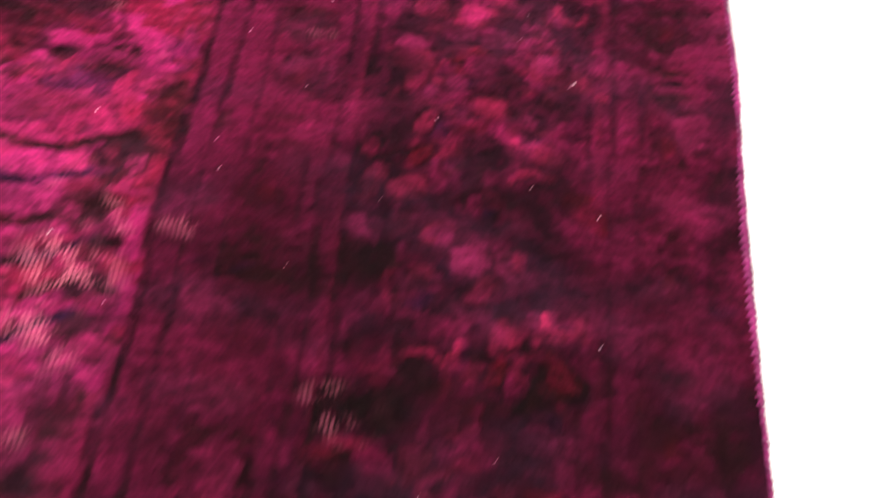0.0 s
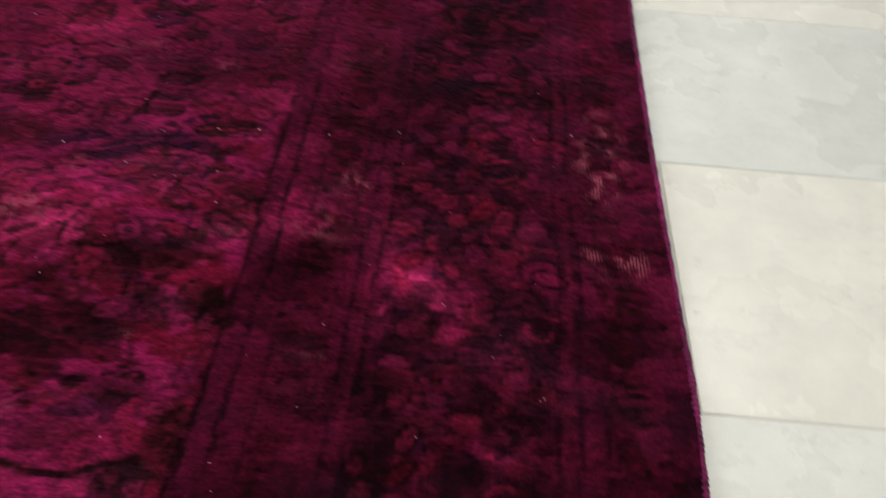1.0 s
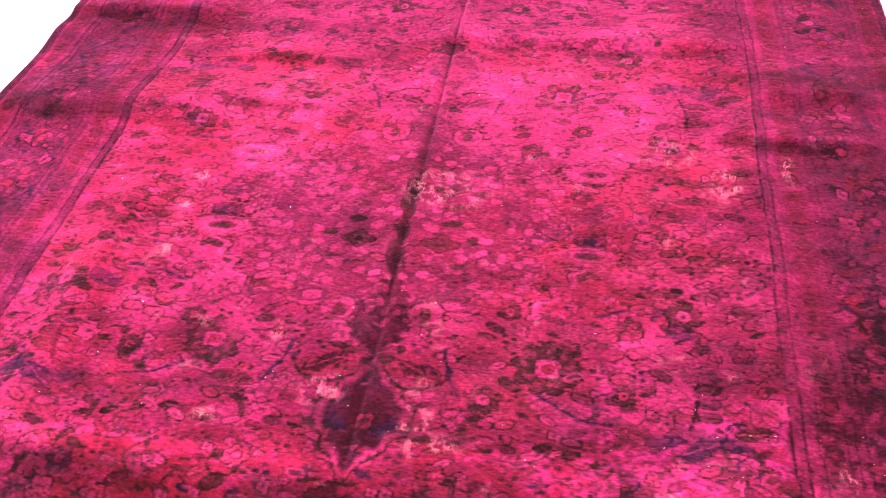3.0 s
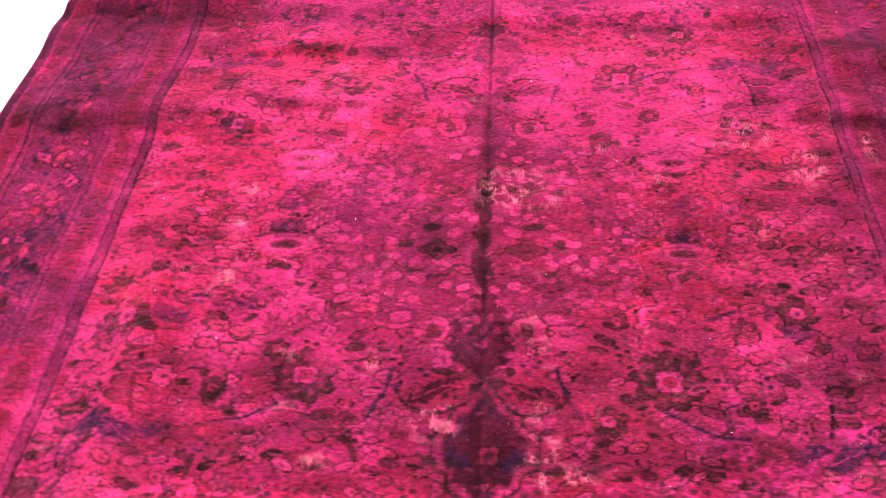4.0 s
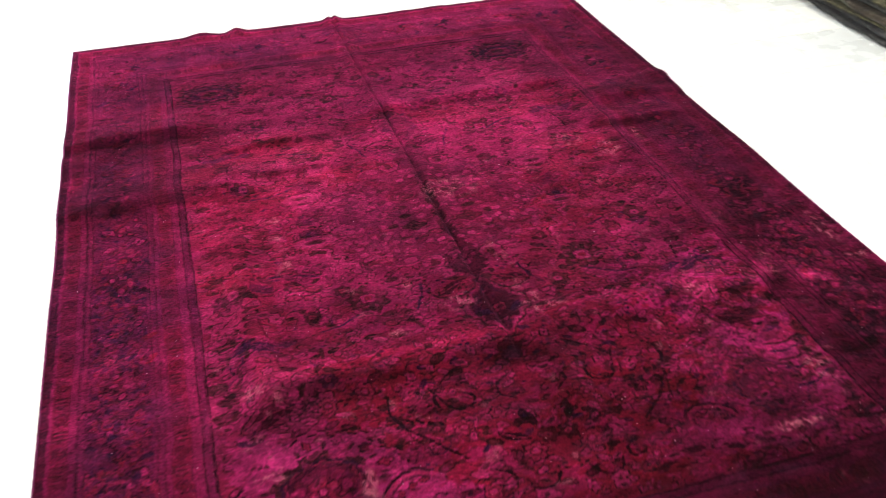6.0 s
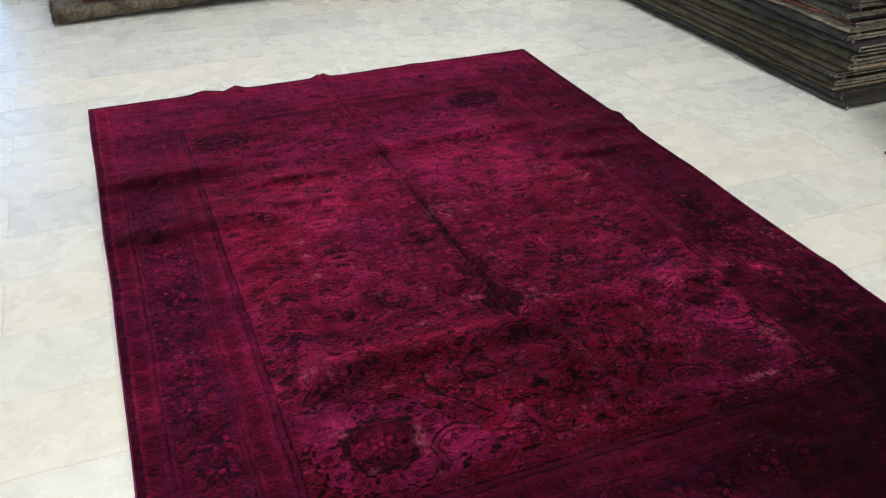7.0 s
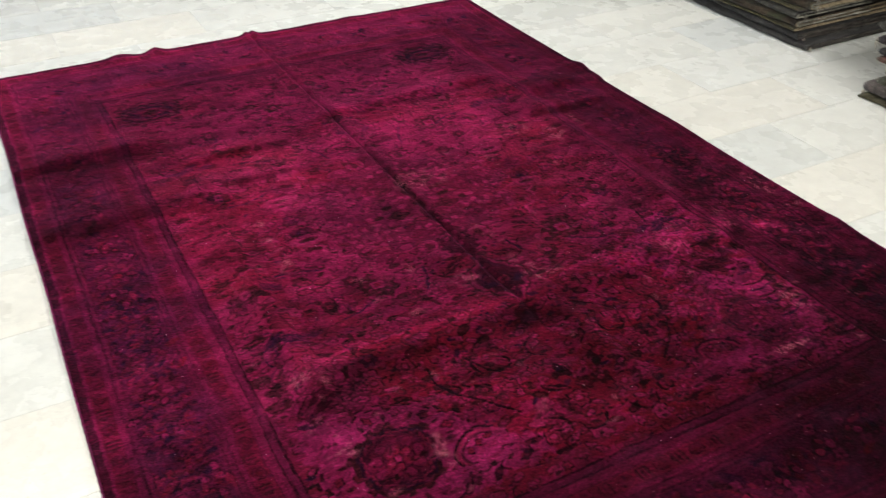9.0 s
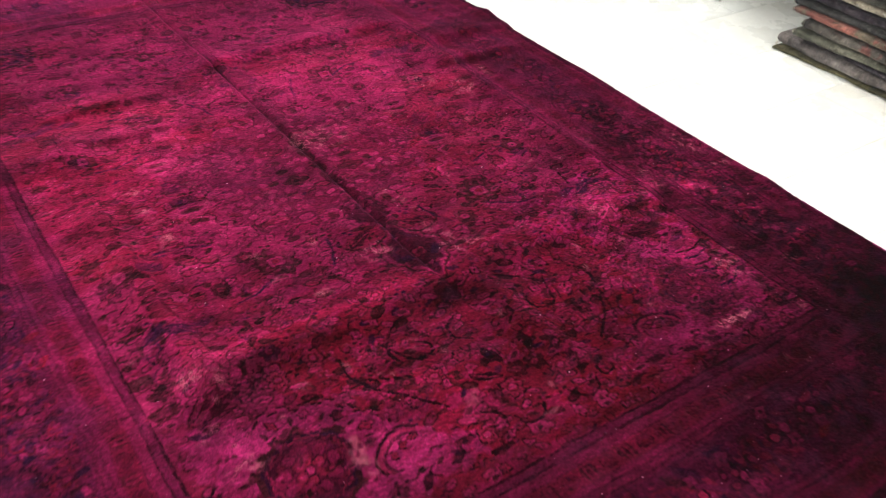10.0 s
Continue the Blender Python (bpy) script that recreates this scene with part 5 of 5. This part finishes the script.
for x, y, ln in spots:
    z, a, w, o = 0.0128 + max(-0.006, height_at(x, y)), g.uniform(0, 6.3), 0.00025 + ln * 0.06, len(verts)
    dx, dy = math.cos(a) * ln, math.sin(a) * ln
    nx, ny = -math.sin(a) * w, math.cos(a) * w
    verts += [(x - dx, y - dy, z), (x + nx, y + ny, z), (x + dx, y + dy, z + 0.0005), (x - nx, y - ny, z), (x, y, z + 0.0008)]
    faces += [(o, o + 1, o + 4), (o + 1, o + 2, o + 4), (o + 2, o + 3, o + 4), (o + 3, o, o + 4)]
tagged(sheet("lint", verts, faces, LINT.m, None, False), "tiny white lint specks on the rug", "lint", kind="stuff")


# ---------------------------------------------------------------- stacks of folded rugs
def wobble(y, seed):
    return (math.sin(y * 3.1 + seed) * 0.45 + math.sin(y * 8.3 + 1.7 * seed) * 0.3 + math.sin(y * 17.3 + 2.3 * seed) * 0.2
            + math.sin(y * 41.0 + 5.1 * seed) * 0.10)


def folded_rug(name, x0, depth, y0, y1, z0, layers, t, material, seed, label, group, lift=0.006, slack=1.0, backing=3, trim=0):
    """A rug folded zigzag, its rounded folds along x0. Returns the thing and its top height."""
    ob = thing(name, x0 + depth / 2, (y0 + y1) / 2, z0, label=label, category="folded rug", group=group)
    gap = t * 1.12 * slack
    # centre line of the folds, in x and z
    line = []
    for k in range(layers):
        z = gap * k + t / 2
        front, back = (gap / 2, depth - gap / 2)
        a, b = (back, front) if k % 2 == 0 else (front, back)
        line += [(a, z), ((a + b) / 2, z), (b, z)]
        if k < layers - 1:
            s = -1 if k % 2 == 0 else 1
            for q in range(1, 6):
                w = -math.pi / 2 + math.pi * q / 6
                line.append((b + s * gap / 2 * 1.25 * math.cos(w), z + gap / 2 + gap / 2 * math.sin(w)))
    n = len(line)
    outer, inner = [], []
    for i, (px, pz) in enumerate(line):
        ax, az = line[max(0, i - 1)]
        bx, bz = line[min(n - 1, i + 1)]
        ln = math.hypot(bx - ax, bz - az) or 1
        ox, oz = -(bz - az) / ln * t / 2, (bx - ax) / ln * t / 2
        outer.append((px + ox, pz + oz))
        inner.append((px - ox, pz - oz))
    loop = outer + inner[::-1]
    m, stations = len(loop), 90
    verts, faces = [], []
    for k in range(stations + 1):
        y = y0 + (y1 - y0) * k / stations
        dz = lift * (0.5 + 0.5 * wobble(y, seed))
        dx = 0.018 * wobble(y * 0.8, seed + 3)
        puff = math.exp(-min(y - y0, y1 - y) / 0.10)
        for lx, lz in loop:
            w = max(0.0, 1 - lx / depth)
            verts.append((x0 + lx + dx * w - (x0 + depth / 2), y - (y0 + y1) / 2 + 0.006 * math.sin(lz * 90 + seed), lz * (1 - 0.10 * w * (0.5 + 0.5 * wobble(y, seed + 7)) + 0.05 * puff) + dz + 0.0018 * math.sin(y * 63 + lx * 30 + seed) * math.sin(y * 29 + seed * 2)))
        if k:
            o = k * m
            faces += [(o - m + i, o - m + (i + 1) % m, o + (i + 1) % m, o + i) for i in range(m)]
    for o in (0, stations * m):
        faces += [(o + i, o + i + 1, o + m - 2 - i, o + m - 1 - i) for i in range(n - 1)]
    body = sheet("folded_body", verts, faces, material, ob)
    body.data.materials.append(BACKS[backing])
    for f in body.data.polygons[-2 * (n - 1):]:
        f.material_index = 1
    if trim:
        # the bound edge with its cut fringe, following the folds at one end
        g = random.Random(seed)
        y = y0 if trim < 0 else y1
        path = [(ax + (bx - ax) * q / 8, az + (bz - az) * q / 8) for (ax, az), (bx, bz) in zip(line, line[1:]) for q in range(8)]
        path = [p for p in path if p[0] < 0.45]
        verts, faces = [], []
        dx, dz, sag = 0.018 * wobble(y * 0.8, seed + 3), lift * (0.5 + 0.5 * wobble(y, seed)), 0.95 - 0.05 * wobble(y, seed + 7)
        for i, (px, pz) in enumerate(path):
            r, out = t * g.uniform(0.22, 0.40), g.uniform(0.002, 0.010)
            w = 1 - px / depth
            for q in range(6):
                a = math.pi * q / 3
                verts.append((px + dx * w - depth / 2 + g.uniform(-0.002, 0.002), y - (y0 + y1) / 2 + trim * (out * max(0.0, math.cos(a)) + 0.001), pz * sag + dz + r * math.sin(a)))
            if i and abs(path[i][0] - path[i - 1][0]) < 0.2:
                e = 6 * i
                faces += [(e - 6 + q, e - 6 + (q + 1) % 6, e + (q + 1) % 6, e + q) for q in range(6)]
        tagged(sheet("bound_edge", verts, faces, EDGING, ob), "pale fringed edge")
    return ob, z0 + gap * layers + lift * 0.6


def tuft(parent, x, y, z, seed, material):
    """A knot of fringe at the corner of a folded rug."""
    g = random.Random(seed)
    verts, faces = [], []
    for k in range(16):
        a, o = g.uniform(-1.2, 1.2), len(verts)
        ln, w = g.uniform(0.012, 0.035), 0.002
        d = Vector((-math.cos(a) * 0.6, -abs(math.cos(a)) * 0.8, math.sin(a) * 0.5 - 0.2)) * ln
        p = Vector((x + g.uniform(-0.01, 0.01), y, z + g.uniform(-0.010, 0.010)))
        for q in range(3):
            c = p + d * (q / 2) + Vector((0, 0, -0.006 * q * q / 4))
            r = w * (1 - 0.3 * q)
            verts += [(c.x - r, c.y, c.z - r), (c.x + r, c.y, c.z - r), (c.x, c.y, c.z + r)]
            if q:
                e = o + 3 * q
                faces += [(e - 3 + i, e - 3 + (i + 1) % 3, e + (i + 1) % 3, e + i) for i in range(3)]
    ob = sheet("fringe_tuft", verts, faces, material, parent)
    return tagged(ob, "pale wool fringe knot")


CHAR = wool("charcoal_wool", (0.020, 0.020, 0.020), (0.058, 0.054, 0.053))
SMOKE = wool("smoke_grey_wool", (0.030, 0.029, 0.026), (0.074, 0.071, 0.060))
UMBER = wool("umber_wool", (0.030, 0.023, 0.016), (0.084, 0.062, 0.042), (0.055, 0.060, 0.034), 0.52)
MOSS = wool("moss_green_wool", (0.022, 0.028, 0.015), (0.070, 0.088, 0.046), (0.095, 0.050, 0.034), 0.54)
OLIVE = wool("olive_wool", (0.045, 0.040, 0.020), (0.115, 0.102, 0.052))
PLUMW = wool("aubergine_wool", (0.018, 0.014, 0.019), (0.056, 0.046, 0.054), (0.062, 0.064, 0.070), 0.56)
MAUVE = wool("mauve_grey_wool", (0.078, 0.066, 0.062), (0.224, 0.193, 0.183))
SAGE = wool("sage_grey_wool", (0.059, 0.060, 0.045), (0.183, 0.176, 0.137))
BRICK = wool("faded_red_wool", (0.111, 0.039, 0.034), (0.314, 0.118, 0.094), (0.111, 0.104, 0.073), 0.50)
BEIGE = wool("beige_wool", (0.141, 0.120, 0.092), (0.371, 0.322, 0.246))
SLATE = wool("slate_patterned_wool", (0.036, 0.034, 0.032), (0.158, 0.137, 0.118), (0.169, 0.059, 0.052), 0.58)
FELT = wool("brown_felt_back", (0.078, 0.062, 0.045), (0.172, 0.144, 0.109), (0.058, 0.045, 0.033), 0.52)
TASSEL = wool("undyed_fringe", (0.38, 0.34, 0.28), (0.6, 0.55, 0.47))
EDGING = wool("pale_edging", (0.24, 0.23, 0.19), (0.50, 0.48, 0.41))
CRIMSON = wool("crimson_wool", (0.10, 0.012, 0.022), (0.24, 0.035, 0.055))
BACKS = [wool("tan_back", (0.27, 0.21, 0.13), (0.48, 0.39, 0.26)), wool("grey_back", (0.15, 0.148, 0.135), (0.34, 0.335, 0.30)),
         wool("pale_back", (0.28, 0.285, 0.235), (0.52, 0.53, 0.45)), wool("dark_back", (0.035, 0.030, 0.026), (0.09, 0.08, 0.07))]

# material, layers, layer thickness, words, tuft
STACK_A = [(CHAR, 2, 0.011, "charcoal", True), (CHAR, 2, 0.012, "charcoal", True), (OLIVE, 2, 0.004, "olive-yellow", False),
           (UMBER, 2, 0.014, "dark umber", False), (SMOKE, 2, 0.012, "dark grey", True), (OLIVE, 2, 0.003, "thin olive", False),
           (UMBER, 2, 0.015, "dark umber", True), (MOSS, 2, 0.016, "moss green and rust", True), (PLUMW, 2, 0.014, "dark aubergine", False),
           (CHAR, 2, 0.013, "charcoal", True), (BEIGE, 2, 0.007, "faded beige", True), (BRICK, 2, 0.007, "faded red", True),
           (BEIGE, 2, 0.004, "thin beige", False), (SMOKE, 2, 0.012, "dark grey", False),
           (MOSS, 2, 0.012, "moss green", True), (PLUMW, 2, 0.014, "dark aubergine", False), (CHAR, 2, 0.013, "charcoal", False),
           (UMBER, 2, 0.012, "dark umber", True), (SMOKE, 2, 0.012, "dark grey", False), (SLATE, 2, 0.013, "slate patterned", False),
           (UMBER, 2, 0.013, "dark umber", False), (CHAR, 2, 0.013, "charcoal", False), (MOSS, 2, 0.013, "moss green", False),
           (PLUMW, 2, 0.014, "dark aubergine", False), (UMBER, 2, 0.014, "dark umber", False)]
STACK_B = [(OLIVE, 2, 0.004, "olive-yellow", True), (MAUVE, 2, 0.016, "mauve-grey", False), (PLUMW, 2, 0.006, "dark aubergine", False),
           (SAGE, 2, 0.012, "sage-grey", False), (SLATE, 2, 0.014, "slate and dark red", True), (BRICK, 2, 0.009, "faded red and green", True),
           (CHAR, 2, 0.009, "charcoal", False), (PLUMW, 2, 0.012, "dark aubergine", True), (BEIGE, 2, 0.011, "grey-beige", True),
           (SMOKE, 2, 0.010, "dark grey", False), (SAGE, 2, 0.012, "sage-grey", True), (SLATE, 2, 0.013, "slate patterned", False),
           (UMBER, 2, 0.012, "dark umber", True), (MAUVE, 2, 0.012, "mauve-grey", False), (CHAR, 2, 0.012, "charcoal", False),
           (SMOKE, 2, 0.014, "dark grey", True), (SLATE, 2, 0.013, "slate patterned", False), (BEIGE, 2, 0.010, "grey-beige", False),
           (UMBER, 2, 0.014, "dark umber", False), (SAGE, 2, 0.014, "sage-grey", False), (CHAR, 2, 0.014, "charcoal", False),
           (MAUVE, 2, 0.014, "mauve-grey", False), (UMBER, 2, 0.014, "dark umber", False)]


def stack(rows, x0, depth, y0, y1, seed, group, near_low):
    g = random.Random(seed)
    z = 0.001
    for k, (mat, layers, t, words, fringe) in enumerate(rows):
        off = g.uniform(-0.018, 0.018) if k else 0.0
        e0, e1 = y0 + (g.uniform(0.0, 0.09) if k else 0.0), y1 + (g.uniform(-0.10, 0.0) if k > 1 else 0.0)
        ob, top = folded_rug("folded_rug", x0 + off, depth + g.uniform(-0.05, 0.05), e0, e1, z, layers, t, mat, seed + k * 1.3,
                             f"{words} wool rug folded in a stack", group, lift=0.003 if k < 2 else 0.006, slack=g.uniform(0.96, 1.12), backing=(3, 3, 0, 0, 3, 3, 0)[k % 7], trim=0 if k < 2 or t < 0.006 else (-1 if near_low else 1))
        if fringe:
            end = e0 if near_low else e1
            tuft(ob, off - depth / 2 + 0.03 + x0 - (x0 + off), (end - (e0 + e1) / 2) + (0.004 if near_low else 0.01), t * 0.9, seed + k, TASSEL)
        z = top + 0.001


stack(STACK_A, 1.955, 0.95, -0.30, 2.25, 3, "rugs of the long stack", True)
stack(STACK_B, 1.80, 0.90, -2.55, -0.70, 17, "rugs of the second stack", False)


# the folded felt-backed carpet across the back, with others on and behind it
def bundle(name, x0, x1, y0, depth, z0, layers, t, material, seed, label, lift=0.006, slack=1.3):
    """A folded rug whose long fold runs along x and faces the room."""
    ob, top = folded_rug(name, 0, depth, x0, x1, z0, layers, t, material, seed, label, "rugs of the back pile", lift, slack)
    cx, cy = (x0 + x1) / 2, y0 + depth / 2
    ob.matrix_basis = pose(cx, cy, z0, 0, 0, 90) @ Matrix.Diagonal((1, -1, 1, 1))
    return ob, top


_, top = bundle("folded_rug", -0.55, 1.75, 2.40, 0.85, 0.001, 2, 0.022, CHAR, 2.0, "charcoal wool rug folded under a brown one")
felt, top2 = bundle("folded_rug", -1.15, 1.45, 2.275, 0.9, 0.002, 2, 0.028, FELT, 5.0, "brown felt-backed rug folded in a pile", 0.004, 1.7)
felt.matrix_basis = pose(0.15, 2.74, 0.046, 0, -1.9, 1.3) @ felt.matrix_basis.to_3x3().to_4x4()
crimson, top3 = bundle("folded_rug", -1.00, 1.2, 2.31, 0.8, 0.13, 2, 0.014, CRIMSON, 7.0, "crimson wool rug with ragged fringe folded in a pile")
crimson.matrix_basis = pose(0.10, 2.73, 0.150, 0, -1.9, 1.3) @ crimson.matrix_basis.to_3x3().to_4x4()
plum, _ = bundle("folded_rug", -0.9, 1.3, 2.35, 0.8, top3, 2, 0.022, PLUMW, 8.0, "dark aubergine wool rug folded in a pile")
plum.matrix_basis = pose(0.20, 2.75, 0.192, 0, -1.9, 1.3) @ plum.matrix_basis.to_3x3().to_4x4()
def strands(parent, name, spots, material, label, seed):
    """Short loose yarns: (start, direction, length) in the parent's own space."""
    g = random.Random(seed)
    verts, faces = [], []
    for p, d, ln in spots:
        p, d, o = Vector(p), Vector(d).normalized() * ln, len(verts)
        bend = Vector((g.uniform(-0.3, 0.3), g.uniform(-0.3, 0.3), g.uniform(-0.3, 0.1))) * ln
        w = g.uniform(0.0010, 0.0020)
        for q in range(3):
            t = q / 2
            c, r = p + d * t + bend * t * t, w * (1 - 0.5 * t)
            verts += [tuple(c + Vector(v) * r) for v in ((1, 0, 0.3), (-0.5, 0.8, -0.3), (-0.5, -0.8, 0.5))]
            if q:
                e = o + 3 * q
                faces += [(e - 3 + i, e - 3 + (i + 1) % 3, e + (i + 1) % 3, e + i) for i in range(3)]
    return tagged(sheet(name, verts, faces, material, parent), label, kind="stuff")


g = random.Random(31)
strands(felt, "frayed_end", [((-0.45 + 0.012 * abs(math.sin(9 * k)) + 0.30 * g.random() ** 2, -1.298, 0.104 * g.random()), (g.uniform(-0.5, 0.2), -1, g.uniform(-0.4, 0.4)),
                              g.uniform(0.008, 0.022)) for k in range(420)], BACKS[3], "dark ragged pile at the end", 3)
strands(crimson, "frayed_fringe", [((-0.404 + g.uniform(-0.004, 0.004), -1.09 + 2.18 * (k + g.random()) / 900, g.uniform(0.004, 0.026)), (-0.5, g.uniform(-0.3, 0.3), -0.9),
                                    g.uniform(0.012, 0.034)) for k in range(900)], CRIMSON, "ragged crimson fringe", 4)
bundle("folded_rug", -1.44, -1.17, 3.00, 0.6, 0.001, 2, 0.03, FELT, 11.0, "brown felt-backed rug folded beside a pile")

# ---------------------------------------------------------------- floor tiles
TL, TW, GAP = 0.592, 0.2935, 0.0016


def tile_mesh(w, d, stone):
    bm = bmesh.new()
    box(bm, (-w / 2 + GAP / 2, -d / 2 + GAP / 2, -0.010), (w / 2 - GAP / 2, d / 2 - GAP / 2, 0.0))
    top_edges = [e for e in bm.edges if all(v.co.z > -0.001 for v in e.verts)]
    bmesh.ops.bevel(bm, geom=top_edges, offset=0.0007, segments=1, affect="EDGES")
    data = bpy.data.meshes.new("tile")
    bm.to_mesh(data)
    bm.free()
    data.materials.append(stone)
    return data


whole_tile, grey_tile, cream_tile = (tile_mesh(TL, TW, stone) for stone in (MARBLE, GREY_MARBLE, CREAM_MARBLE))
# spots where a greyer slab was laid
GREY = ((-1.17, 0.03), (1.71, 0.89), (1.30, 0.57), (1.78, 0.06), (1.97, 0.43), (1.15, -0.82), (1.79, 0.74), (-1.60, 0.90), (-0.65, 1.60), (0.80, 1.50), (0.25, 1.73), (1.32, 1.30), (-0.9, 2.1), (-1.40, -1.05))
# and where it is more yellow
CREAM = ((1.40, -0.59), (1.63, -0.60), (1.21, -1.18), (1.26, -0.28), (-1.18, -0.65), (-1.18, -1.10), (-1.37, -0.55), (1.29, -0.48), (1.90, -1.20), (-0.20, 1.20), (0.55, 1.95), (-1.0, 1.15), (1.60, -1.50), (0.9, 2.2))
g = random.Random(4)
rest_v, rest_f = [], []
made = 0
row = 0
y = -1.30 - TW * 12
while y < R["y1"] - 0.01:
    start = (-1.33 if row % 2 == 0 else -1.034) - TL * 5
    x = start
    while x < R["x1"] - 0.01:
        a, b = max(x, R["x0"]), min(x + TL, R["x1"])
        c, d = max(y, R["y0"]), min(y + TW, R["y1"])
        if b - a > 0.02 and d - c > 0.02:
            near = -1.75 < (a + b) / 2 < 2.35 and -2.7 < (c + d) / 2 < 3.3 and made < 300
            hidden = -0.95 < a and b < 0.95 and -2.0 < c and d < 0.85
            if near and not hidden and b - a > TL - 0.001 and d - c > TW - 0.001:
                grey_here, cream_here = (any(a < gx < b and c < gy < d for gx, gy in spots) for spots in (GREY, CREAM))
                ob = new("tile", grey_tile if grey_here else cream_tile if cream_here else whole_tile)
                ob.location = ((a + b) / 2, (c + d) / 2, g.uniform(-0.0003, 0.0003))
                ob.rotation_euler = (0, 0, math.pi if g.random() < 0.5 else 0)
                ob.parent = floor
                made += 1
            else:
                o = len(rest_v)
                h = GAP / 2
                for zz in (-0.010, 0.0):
                    rest_v += [(a + h, c + h, zz), (b - h, c + h, zz), (b - h, d - h, zz), (a + h, d - h, zz)]
                rest_f += [(o + 4, o + 5, o + 6, o + 7)] + [(o + i, o + (i + 1) % 4, o + 4 + (i + 1) % 4, o + 4 + i) for i in range(4)]
        x += TL
    y += TW
    row += 1
tagged(sheet("floor_tiles", rest_v, rest_f, MARBLE, floor, False), "pale marble tiles", kind="stuff")
